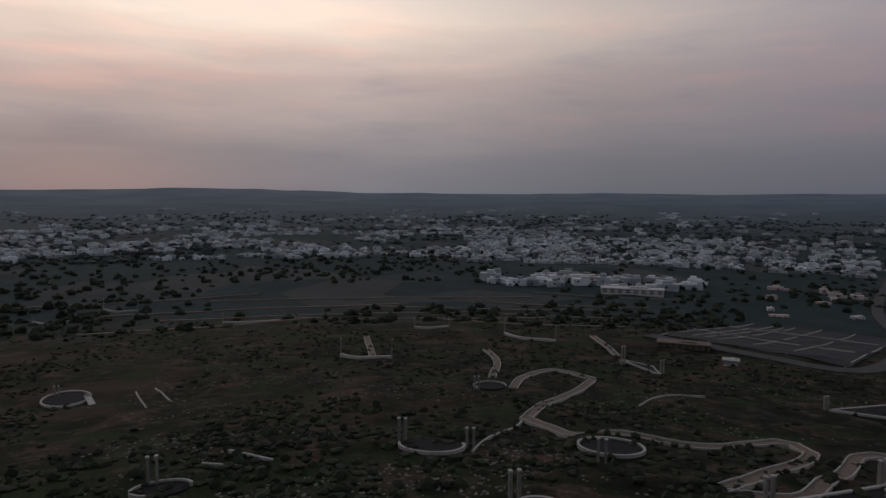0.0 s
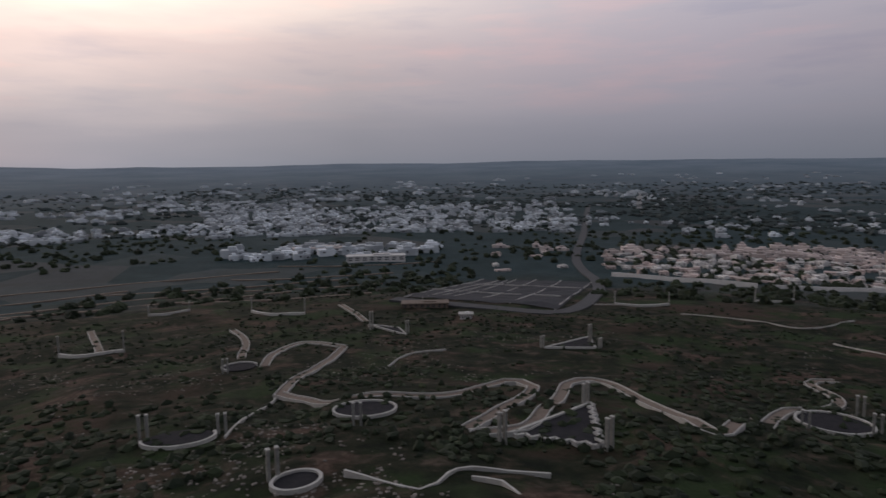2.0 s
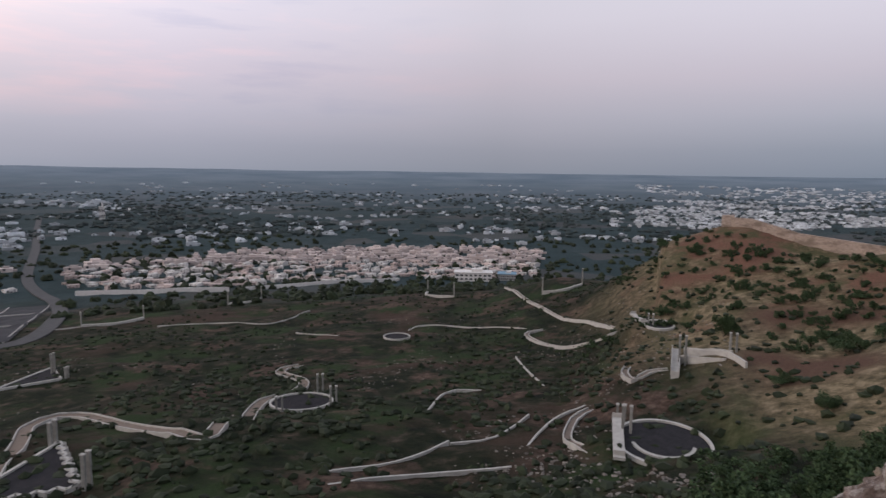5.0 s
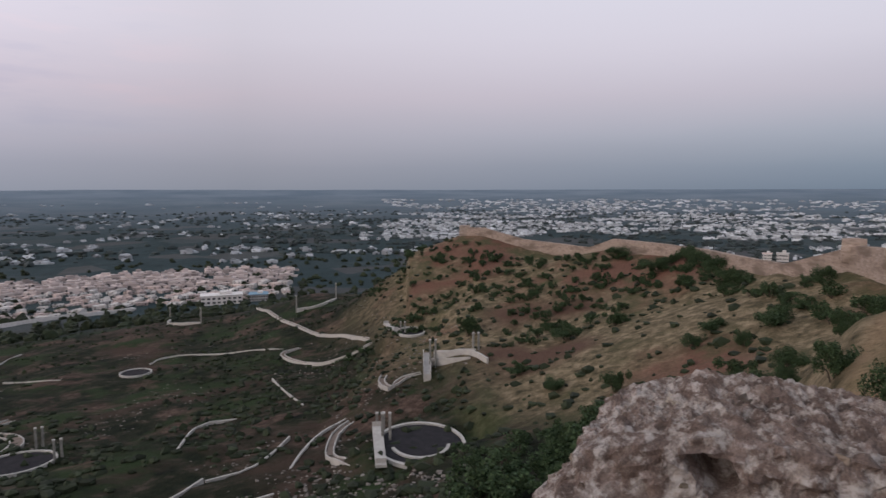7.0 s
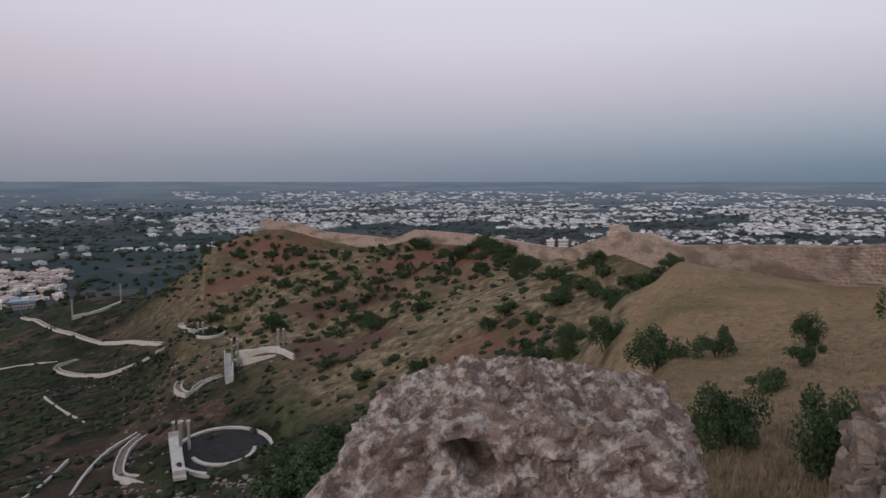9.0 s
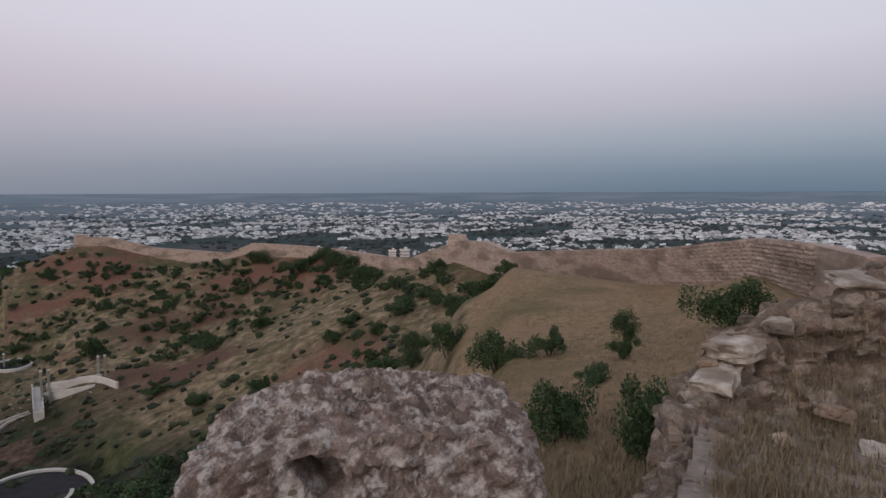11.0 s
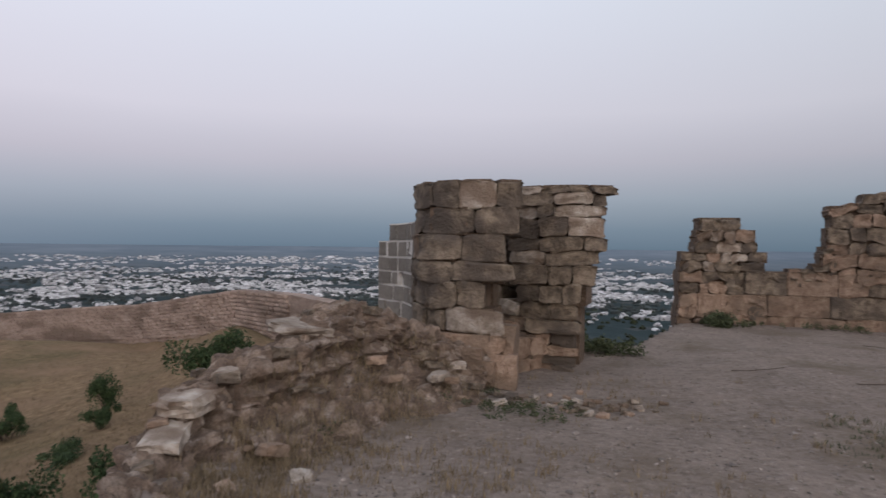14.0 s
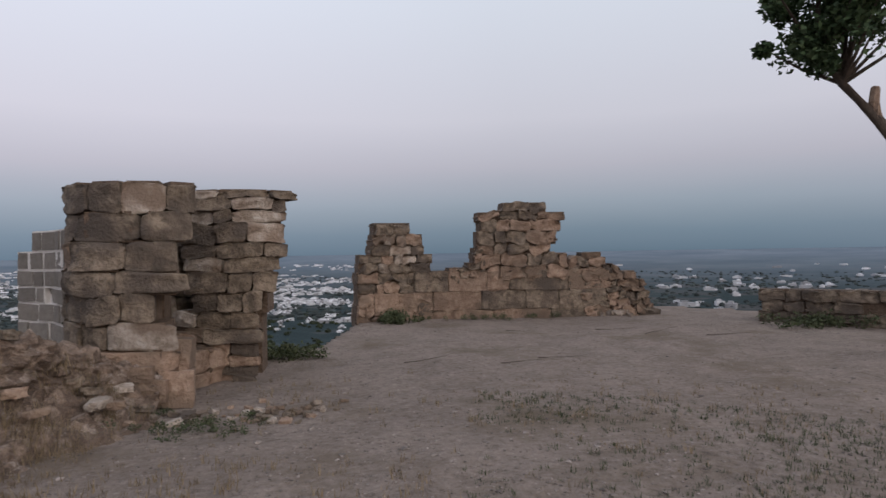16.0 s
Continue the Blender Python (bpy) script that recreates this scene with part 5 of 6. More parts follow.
def ring_pool(cx, cy, r, towers, squash=1.0, turn=0.0, inner=True, bridge=None, a1=2 * math.pi):
    ob = thing("ring_pool", "round check-dam pool with pale concrete rim and tall pylons", "pool", group="memorial garden pools")
    z = gz(cx, cy) + 0.3
    part("rim", ring_wall("rim", cx, cy, r - 0.55, r, z - 4, z + 0.45, CONCRETE, 0.0, a1, squash, turn), ob, label="pale concrete rim wall")
    if inner:
        part("inner_walk", ring_wall("inner_walk", cx, cy, r * 0.66 - 0.6, r * 0.66, z - 2, z + 0.35, CONCRETE, 3.4, 6.1, squash, turn), ob)
    part("basin", ring_wall("basin", cx, cy, 0.0, r - 0.55, z - 3, z + 0.05, BASIN, 0, 2 * math.pi, squash, turn), ob, label="dark stone-lined basin")
    for x, y, h in towers:
        pylons(ob, x, y, h, True, turn)
    if bridge:
        x, y, a, w, l = bridge
        bm = bmesh.new()
        add_box(bm, (x, y, z + 0.6), (w, l, 0.5), a)
        add_box(bm, (x + 0.45 * w * math.cos(a), y + 0.45 * w * math.sin(a), z + 1.2), (0.2, l, 0.9), a)
        add_box(bm, (x - 0.45 * w * math.cos(a), y - 0.45 * w * math.sin(a), z + 1.2), (0.2, l, 0.9), a)
        add_box(bm, (x, y, z - 2), (w * 0.7, l * 0.5, 5), a)
        part("bridge", bm_mesh("bridge", bm, CONCRETE), ob, label="pale concrete footbridge")
    return ob


# centre, half width across, pylons, depth to width, turn
ring_pool(35.5, 131.8, 7.1, [(29.9, 117.0, 4.6)], 0.70, -0.26, False)
ring_pool(132.4, 93.6, 8.0, [(124.6, 94.6, 4.2), (143.9, 95.6, 5.0), (134.6, 85.5, 5.0)], 0.80, -0.96, False)
ring_pool(114, 5.6, 8.3, [(116, 12.0, 5.4), (126, 14.2, 5.2)], 1.25, -1.45, bridge=(112.5, 13.0, 0.15, 19, 1.9))
ring_pool(208, 13.1, 4.8, [(207.4, 15.6, 3.8)], 1.4, -1.51, False, bridge=(213, 20, 0.4, 12, 1.8))
ring_pool(-2.2, 128, 7.0, [(-8.4, 131.2, 4.8), (5.7, 127.9, 4.0)], 0.62, 0.02 - 3.3, False, a1=3.5)
ring_pool(-131, 219, 7.8, [(-136, 222, 4)], 1.2, 0.54, False, bridge=(-116, 209, 2.2, 30, 2.0))
ring_pool(-47, 104, 5, [(-49.2, 105.8, 5.2)], 0.6, 0.4, False, a1=4.2)
ring_pool(250, 125.6, 6.0, [], 1.0, -1.11, False)
ring_pool(14, 92, 4, [(11.0, 94.5, 5.0)], 0.8, 0.2, False)
ring_pool(17, 226, 6.0, [(11.5, 212, 4.8)], 0.8, -0.08, False, a1=4.0)


def slope_dam(walls, deck, towers):
    """A stepped dam on the hillside: parallel pale walls, a narrow deck with parapets and tall pylons."""
    ob = thing("stepped_dam", "pale concrete dam with parallel walls, narrow deck and tall pylons", "dam", group="check dams")
    for w in walls:
        part("dam_wall", ribbon("dam_wall", drape(w, 2.0), 0, 0.5, -2.5, 1.4, CONCRETE), ob)
    line = drape(deck, 2.0)
    part("deck", ribbon("deck", line, 0, 1.8, -2.0, 1.6, CONCRETE), ob)
    for k in (-0.9, 0.9):
        part("parapet", ribbon("parapet", line, k, 0.2, 0.5, 2.5, CONCRETE), ob)
    for x, y, h in towers:
        pylons(ob, x, y, h, True, -1.5)


slope_dam((((173, 4.5), (169, -2), (166, -6.5)), ((166, 5), (163, 0), (160.5, -5)), ((171, 3.5), (166, -4), (153.6, -9))), ((175.5, 6.6), (155.9, 5.8)), ((164.2, 4.6, 7.6), (167, -6.7, 4.8)))


def tri_pool(corners, towers, teeth=True):
    ob = thing("triangular_pool", "triangular dark pool edged by pale zigzag concrete wall", "pool", group="memorial garden pools")
    cs = [Vector((*c, 0)) for c in corners]
    z = gz(sum(c.x for c in cs) / 3, sum(c.y for c in cs) / 3) + 0.3
    part("basin", mesh_from("basin", [(c.x, c.y, z + dz) for dz in (0.15, -3) for c in cs], [(0, 1, 2), (5, 4, 3), (0, 3, 4, 1), (1, 4, 5, 2), (2, 5, 3, 0)], BASIN), ob, label="dark stone-lined basin")
    for a, b, zig in ((cs[0], cs[1], False), (cs[1], cs[2], teeth), (cs[2], cs[0], teeth)):
        d = b - a
        n = max(1, int(d.length / 1.3)) if zig else 1
        bm = bmesh.new()
        side = Vector((-d.y, d.x, 0)).normalized()
        for i in range(n):
            p, q = a + d * i / n, a + d * (i + 1) / n
            if zig:
                p, q = p + side * (0.6 if i % 2 else -0.6), q + side * (-0.6 if i % 2 else 0.6)
            m = (p + q) / 2
            add_box(bm, (m.x, m.y, z - 1.4), ((q - p).length + 0.3, 0.6, 3.8), math.atan2(q.y - p.y, q.x - p.x))
        part("rim", bm_mesh("rim", bm, CONCRETE), ob, label="pale concrete rim wall")
    for x, y, h in towers:
        pylons(ob, x, y, h, True, 0.3)


tri_pool(((55.2, 101.8), (77.9, 108.5), (67.4, 90.5)), [(51.6, 98.2, 6.2), (77.0, 109.0, 4.8), (68.4, 89.5, 6.0)])
tri_pool(((82, 292), (93, 280), (92, 266)), [(81, 284, 8.5), (93.7, 270, 6)], False)
tri_pool(((130.3, 211.5), (155.3, 217.3), (147.7, 202.8)), [(129.8, 212.9, 4.8), (151, 211.2, 7.5), (150, 203, 4.0)], False)


def dam(a, b, h, bow=0.18):
    ob = thing("check_dam", "small pale curved check dam with a pylon at each end", "dam", group="check dams")
    mid = ((a[0] + b[0]) / 2 - (b[1] - a[1]) * bow, (a[1] + b[1]) / 2 + (b[0] - a[0]) * bow)
    part("dam_wall", ribbon("dam_wall", drape((a, mid, b)), 0, 1.2, -3, 1.3, CONCRETE), ob)
    for p in (a, b):
        pylons(ob, *p, h, False)


for a, b, h in (((-48, 299), (-23, 287), 9), ((-155, 448), (-116, 453), 7), ((37, 378), (61, 343), 9), ((-18, 402), (4, 400), 6), ((236, 306), (265, 293), 8), ((343, 301), (372, 296), 9), ((395, 175), (360, 142), 9),
                ((-285, 535), (-254, 530), 9), ((-310, 480), (-272, 471), 6), ((330, 80), (345, 62), 9)):
    dam(a, b, h, -0.18)


# ---- car park, sheds, road and boundary wall below the slope ----
def draped_quad(name, c, lift, mat, n=16):
    vs, fs = [], []
    for i in range(n + 1):
        for j in range(n + 1):
            u, v = i / n, j / n
            x = (1 - u) * ((1 - v) * c[0][0] + v * c[3][0]) + u * ((1 - v) * c[1][0] + v * c[2][0])
            y = (1 - u) * ((1 - v) * c[0][1] + v * c[3][1]) + u * ((1 - v) * c[1][1] + v * c[2][1])
            vs.append((x, y, gz(x, y) + lift))
    for i in range(n):
        for j in range(n):
            k = i * (n + 1) + j
            fs.append((k, k + n + 1, k + n + 2, k + 1))
    me = mesh_from(name, vs, fs, mat)
    return me


park = thing("car_park", "dark asphalt car park with pale dividing strips", "car park", kind="structure")
PARK = ((128, 384), (232, 478), (306, 424), (196, 304))
part("surface", draped_quad("surface", PARK, 0.45, ASPHALT, 40), park)
for k in (0.02, 0.16, 0.24, 0.32, 0.5, 0.72, 0.98):
    a = (PARK[0][0] + (PARK[3][0] - PARK[0][0]) * k, PARK[0][1] + (PARK[3][1] - PARK[0][1]) * k)
    b = (PARK[1][0] + (PARK[2][0] - PARK[1][0]) * k, PARK[1][1] + (PARK[2][1] - PARK[1][1]) * k)
    part("strip", ribbon("strip", drape((a, b), 8), 0, 0.5, 0.2, 0.75, CONCRETE), park, label="pale kerb strip")
for k in (0.35, 0.7):
    a = (PARK[0][0] + (PARK[1][0] - PARK[0][0]) * k, PARK[0][1] + (PARK[1][1] - PARK[0][1]) * k)
    b = (PARK[3][0] + (PARK[2][0] - PARK[3][0]) * k, PARK[3][1] + (PARK[2][1] - PARK[3][1]) * k)
    part("strip", ribbon("strip", drape((a, b), 8), 0, 0.6, 0.2, 0.8, CONCRETE), park)
road = thing("road", "straight grey road running out through the town", "road", kind="structure")
part("carriageway", ribbon("carriageway", drape(((120, 371), (160, 322), (194, 296), (250, 345), (308, 423), (379, 556), (520, 745), (662, 943), (900, 1270)), 10), 0, 9, -1, 0.9, material("road_tar", [(0.045, 0.046, 0.05), (0.07, 0.068, 0.07)], scale=0.3, bump=0.1)), road)
wall = thing("boundary_wall", "long whitewashed boundary wall along the town's edge", "wall")
part("wall_body", ribbon("wall_body", drape(((345, 452), (372, 402), (403, 352)), 6), 0, 0.8, -1, 3.6, PLASTER), wall)
part("wall_body", ribbon("wall_body", drape(((408, 346), (470, 300), (520, 262)), 6), 0, 0.8, -1, 3.0, PLASTER), wall)

for k, (b0, b1, r) in enumerate(((-30, -12, 455), (-24, 2, 500), (-14, 9, 470), (-6, 14, 540), (-30, -4, 560), (2, 17, 505), (4, 18, 575), (-20, 8, 610), (-34, -16, 640), (8, 22, 640), (0, 16, 440))):
    bund = thing("field_bund", "pale low earth bund between fallow plots", "field bank", group="field bunds")
    part("bank", ribbon("bank", drape((polar(b0, r + 12), polar((b0 + b1) / 2, r - 4), polar(b1, r + 10)), 10), 0, 2.5, -1, 0.8, PAVING), bund)

# ---- houses ----
def house(kind, w, d, storeys, plaster, upper):
    """One flat-roofed town house: walls, parapet, stair head, windows and a door."""
    rnd = random.Random(kind)
    ob = thing("house", "flat-roofed %s house with parapet and dark windows" % ("pinkish plaster" if plaster is PINK_PLASTER else "white plaster"), "house", group="houses of the near town")
    h = storeys * 3.1
    part("wall", box_mesh("wall", (w, d, h + 3), plaster), ob, Matrix.Translation((0, 0, h / 2 - 1.5)))
    bm = bmesh.new()
    for x, y, sx, sy in ((0, d / 2, w + 0.5, 0.3), (0, -d / 2, w + 0.5, 0.3), (w / 2, 0, 0.3, d), (-w / 2, 0, 0.3, d)):
        add_box(bm, (x, y, h + 0.4), (sx, sy, 1.0))
    part("roof_parapet", bm_mesh("roof_parapet", bm, plaster), ob)
    if upper:
        part("stair_head", box_mesh("stair_head", (w * 0.45, d * 0.5, 2.8), plaster), ob, Matrix.Translation((w * 0.2, d * 0.15, h + 1.4)))
    part("balcony", box_mesh("balcony", (w * 0.5, 1.2, 0.35), plaster), ob, Matrix.Translation((-w * 0.1, -d / 2 - 0.6, 3.1 * (storeys - 1) + 0.1)))
    win = box_mesh("window", (1.5, 0.3, 1.6), GLASS_DARK)
    win2 = box_mesh("window", (0.3, 1.5, 1.6), GLASS_DARK)
    for s in range(storeys):
        for k in (-0.28, 0.28):
            part("window", win, ob, Matrix.Translation((w * k, -d / 2, 3.1 * s + 1.7)))
        part("window", win2, ob, Matrix.Translation((-w / 2, d * 0.1, 3.1 * s + 1.7)))
    part("door", box_mesh("door", (1.3, 0.3, 2.2), GLASS_DARK), ob, Matrix.Translation((0, -d / 2, 1.1)))
    return ob


kinds = [house(1, 9, 11, 2, PLASTER, True), house(2, 11, 9, 2, PINK_PLASTER, True), house(3, 8, 8, 1, PLASTER, False), house(4, 12, 10, 2, PINK_PLASTER, False), house(5, 10, 12, 3, PLASTER, True), house(6, 13, 9, 1, PINK_PLASTER, True)]
rnd = random.Random(2)
near_spots, far_spots, town_spots_rest = [], [], []


def town_spots(b0, b1, r0, r1, pitch, keep):
    r = r0
    while r < r1:
        b = b0 + rnd.uniform(0, 1)
        while b < b1:
            if rnd.random() < keep:
                yield b + rnd.uniform(-0.2, 0.2), r + rnd.uniform(-0.2, 0.2) * pitch
            b += math.degrees(pitch / r) * rnd.uniform(0.75, 1.4)
        r += pitch * rnd.uniform(0.9, 1.3)


def near_edge(b):
    return interp(b, [(36, 585), (43, 562), (50, 552), (62, 565), (73, 600), (76, 610)])


for b, r in town_spots(36.5, 76, 545, 830, 11.5, 0.78):
    if r > near_edge(b) + 8 and r < interp(b, [(36, 720), (50, 800), (75, 860)]):
        near_spots.append((b, r))
for b, r in town_spots(27, 33.5, 590, 760, 22, 0.45):
    near_spots.append((b, r))
near_spots.sort(key=lambda p: p[1])
used = 0
for b, r in near_spots:
    x, y = polar(b, r)
    if used < 290:
        src = kinds[used % 6] if rnd.random() < 0.6 else rnd.choice(kinds)
        m = Matrix.Translation((x, y, gz(x, y))) @ Matrix.Rotation(radians(-b) + rnd.uniform(-0.8, 0.8), 4, "Z") @ Matrix.Diagonal((rnd.uniform(0.6, 1.15), rnd.uniform(0.6, 1.0), rnd.uniform(0.48, 0.82), 1))
        if used < 6:
            kinds[used].matrix_basis = m
        else:
            copy_thing(src, m)
        used += 1
    else:
        town_spots_rest.append((b, r, rnd.uniform(0.5, 0.8)))


def house_form(seed, dark=True):
    bm = bmesh.new()
    rn = random.Random(seed)
    add_box(bm, (0, 0, 0.32), (1, 1, 0.70))
    add_box(bm, (rn.uniform(-0.2, 0.2), rn.uniform(-0.2, 0.2), 0.80), (0.45, 0.5, 0.30))
    if rn.random() < 0.6:
        add_box(bm, (0.55, 0.1, 0.17), (0.5, 0.7, 0.36))
    bmesh.ops.triangulate(bm, faces=bm.faces[:])
    bm.verts.index_update()
    v = [tuple(p.co) for p in bm.verts]
    f = [tuple(q.index for q in p.verts) for p in bm.faces]
    bm.free()
    return v, f


def add_far(b0, b1, r0, r1, n, bias=1.0, size=(8, 15), clump=0.0):
    for _ in range(n):
        b = rnd.uniform(b0, b1)
        r = r0 * (r1 / r0) ** (rnd.random() ** bias)
        x, y = polar(b, r)
        if clump and smooth_noise(np.array([x]), np.array([y]), 130, 21)[0] < clump:
            continue
        far_spots.append((b, r, rnd.uniform(*size) / 12))


add_far(-36, 12, 1000, 1900, 1100, 1.0, (6, 11), clump=-0.1)
add_far(2, 34, 930, 1500, 620, 1.0, (6, 11), clump=0.0)
add_far(4, 22, 700, 790, 60)
add_far(-36, 40, 1500, 3200, 500, 1.0, clump=0.1)
add_far(35, 92, 900, 3600, 1100, 0.8, (5, 9), clump=0.05)
add_far(90, 185, 950, 1600, 2000, 1.0, (4, 8), clump=-0.12)
add_far(84, 185, 1300, 3800, 9000, 0.85, (4, 9), clump=-0.12)
add_far(150, 200, 1000, 2200, 500, 1.0, (4, 8), clump=0.05)
add_far(150, 206, 700, 1000, 140, 1.0, (4, 7), clump=-0.1)
add_far(180, 232, 900, 3400, 520, 0.9, clump=0.2)
for k, (spots, plaster, label) in enumerate([(far_spots[i::3], HAZED_PLASTER, "countless small pale flat-roofed houses of the far town") for i in range(3)] + [(town_spots_rest, TOWN_PLASTER, "crowded pinkish flat-roofed houses of the near town")]):
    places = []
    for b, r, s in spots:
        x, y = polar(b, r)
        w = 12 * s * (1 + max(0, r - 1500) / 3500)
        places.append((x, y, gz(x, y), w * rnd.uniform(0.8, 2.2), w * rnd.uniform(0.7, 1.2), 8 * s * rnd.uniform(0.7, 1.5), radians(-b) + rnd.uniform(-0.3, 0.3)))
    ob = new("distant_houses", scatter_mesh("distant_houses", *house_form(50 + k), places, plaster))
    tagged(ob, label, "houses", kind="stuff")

# dark openings on the middle-distance houses
places = []
for b, r, s in far_spots + town_spots_rest:
    if r < 1300:
        x, y = polar(b + rnd.uniform(-0.25, 0.25), r - 7.5 * s)
        places.append((x, y, gz(x, y) + rnd.uniform(1.2, 4.5) * s, 2.2, 1.2, 1.7, radians(-b)))
cube_v = [(x, y, z) for x in (-0.5, 0.5) for y in (-0.5, 0.5) for z in (-0.5, 0.5)]
cube_f = [(0, 1, 3, 2), (4, 6, 7, 5), (0, 4, 5, 1), (2, 3, 7, 6), (0, 2, 6, 4), (1, 5, 7, 3)]
tagged(new("distant_openings", scatter_mesh("distant_openings", cube_v, cube_f, places, GLASS_DARK)), "dark window openings of the far town houses", "windows", kind="stuff")


def hall(b, r, w, d, h, label, roof, wall=PLASTER):
    x, y = polar(b, r)
    ob = thing("long_building", label, "building", (x, y, gz(x, y)), group="large buildings on the plain")
    ob.rotation_euler = (0, 0, radians(-b))
    part("wall", box_mesh("wall", (w, d, h + 4), wall, 0.1), ob, Matrix.Translation((0, 0, h / 2 - 2)))
    part("roof", box_mesh("roof", (w + 1.5, d + 1.5, 0.7), roof, 0.1), ob, Matrix.Translation((0, 0, h + 0.3)))
    part("penthouse", box_mesh("penthouse", (w * 0.3, d * 0.5, h * 0.35), wall), ob, Matrix.Translation((w * 0.1, 0, h * 1.15 + 0.5)))
    me = box_mesh("window", (w * 0.07, 0.4, h * 0.2), GLASS_DARK)
    for s in (0.3, 0.72):
        for k in range(8):
            part("window", me, ob, Matrix.Translation((w * (-0.44 + k * 0.125), -d / 2, h * s)))


hall(70.2, 590, 34, 16, 8, "large white two-storey building with long window rows", PLASTER)
hall(73.2, 600, 16, 14, 6, "white block with a pale blue roof", BLUE_ROOF)
hall(16.5, 668, 60, 14, 5, "long low white hall at the field's edge", PLASTER)
hall(12.0, 745, 70, 14, 6, "long pinkish institutional building", PINK_PLASTER)
hall(20.8, 365, 26, 8, 2.2, "long brownish shed beside the car park", PAVING, PAVING)
hall(24.5, 318, 6, 4, 2.0, "small pale hut in the scrub", CONCRETE)
hall(117.3, 1000, 15, 12, 11, "tall white apartment block in the city", PLASTER)
hall(116.2, 1010, 12, 12, 9, "pale apartment block in the city", PINK_PLASTER)
hall(39.5, 1400, 10, 10, 26, "slim white water tower in the woods", PLASTER)


# ---- vegetation ----
def bush(seed, leaf_count, mat, size):
    rn = random.Random(seed)
    ob = thing("thorn_bush", "dense dark green thorn bush on the dry slope", "bush", group="bushes on the slope")
    cl = [(rn.gauss(0, 0.42), rn.gauss(0, 0.42), rn.uniform(0.25, 0.95), rn.uniform(0.22, 0.42)) for _ in range(14)]
    part("crown", leaves_mesh("crown", cl, leaf_count // 14, size, mat, rn), ob, label="small dark green leaves")
    bm = bmesh.new()
    for c in cl[:7]:
        tube(bm, [(0, 0, -0.35), (c[0] * 0.4, c[1] * 0.4, c[2] * 0.5), (c[0], c[1], c[2])], [0.045, 0.03, 0.01], 5)
    part("stem", bm_mesh("stem", bm, BARK), ob)
    return ob


fine_bushes = [bush(200 + i, 5200, LEAF, 0.040) for i in range(3)]
coarse_bushes = [bush(300 + i, 1100, LEAF, 0.085) for i in range(4)]
first = {}


def plant(src, b, r, w, h):
    x, y = polar(b, r)
    m = Matrix.LocRotScale((x, y, gz(x, y)), Euler((0, 0, rnd.uniform(0, 6.3))), None)
    if src.name not in first:
        first[src.name] = 1
        ob = src
        ob.matrix_basis = m
    else:
        ob = copy_thing(src, m)
    ob.scale = (w / 2.05, w / 2.05, h / 1.2)


# bearing, distance, width, height of the ones that stand out
for b, r, w, h in ((125.5, 47.3, 4.2, 3.3), (121.1, 71.9, 5.0, 4.2), (130.4, 46.1, 2.8, 2.0), (136.8, 46.5, 2.3, 2.5), (136.6, 39.6, 1.9, 1.4), (131.4, 17.9, 2.2, 1.9), (134.0, 33.0, 2.4, 1.1), (139.2, 14.5, 1.9, 2.0), (145.1, 42.2, 4.4, 3.3), (124.5, 105.9, 7, 3.7),
                   (114.5, 95.9, 6.7, 4.2), (118, 90.2, 4.4, 3.2), (120, 146, 5.4, 3.6), (116.8, 125.3, 8.2, 4.2), (118.1, 100.7, 5.3, 3.1), (121.6, 95.5, 2.9, 3.4), (112.3, 132.6, 5.8, 2.9), (104.6, 164.2, 7.2, 3.6), (104.8, 229.4, 10, 4)):
    plant(rnd.choice(fine_bushes), b, r, w, h)
for b, r, w, h in ((108.2, 199, 9, 5), (110.2, 197, 9, 5), (111.8, 190.2, 10, 5.3), (113.8, 170.8, 6.7, 5.2), (104.7, 111.2, 4.9, 4.1), (99.2, 123.3, 5.4, 3), (96.1, 141.3, 5.6, 2.7), (91.6, 184.1, 7.3, 6.5), (110.9, 126.5, 4.4, 2.8), (114.8, 121.3, 4.3, 3), (100.4, 165.5, 8.7, 4.4), (126.4, 104, 4, 2.5), (123.3, 104, 5, 3)):
    plant(rnd.choice(fine_bushes), b, r, w, h)
for _ in range(46):
    # dark thicket in the gully below the broken merlon
    b = rnd.uniform(90, 110)
    w = rnd.uniform(3.0, 6.0)
    plant(rnd.choice(coarse_bushes), b, rnd.uniform(48, 88) + (b - 90) * 0.8, w, w * rnd.uniform(0.45, 0.7))
placed = 0
while placed < 300:
    b, r = rnd.uniform(80, 127), rnd.uniform(70, 300)
    crest = interp(b, [(80, 330), (87, 305), (93, 277), (105, 234), (111, 200), (117, 163), (123, 138), (127, 125)])
    if r > crest - 4 or (b < 95 and r < 205) or (b < 100 and r < 130) or (b > 121 and r < 112) or b > 126 or (b > 112 and r < 95):
        continue
    x, y = polar(b, r)
    if r < crest - 30 and smooth_noise(np.array([x]), np.array([y]), 30, 33)[0] < -0.1:
        continue
    w = rnd.uniform(1.6, 4.2)
    plant(rnd.choice(coarse_bushes), b, r, w, w * rnd.uniform(0.5, 0.8))
    placed += 1


def off_park(x, y):
    """True clear of the car park."""
    for (ax, ay), (bx, by) in zip(PARK, PARK[1:] + PARK[:1]):
        if (bx - ax) * (y - ay) - (by - ay) * (x - ax) > 0:
            return True
    return False


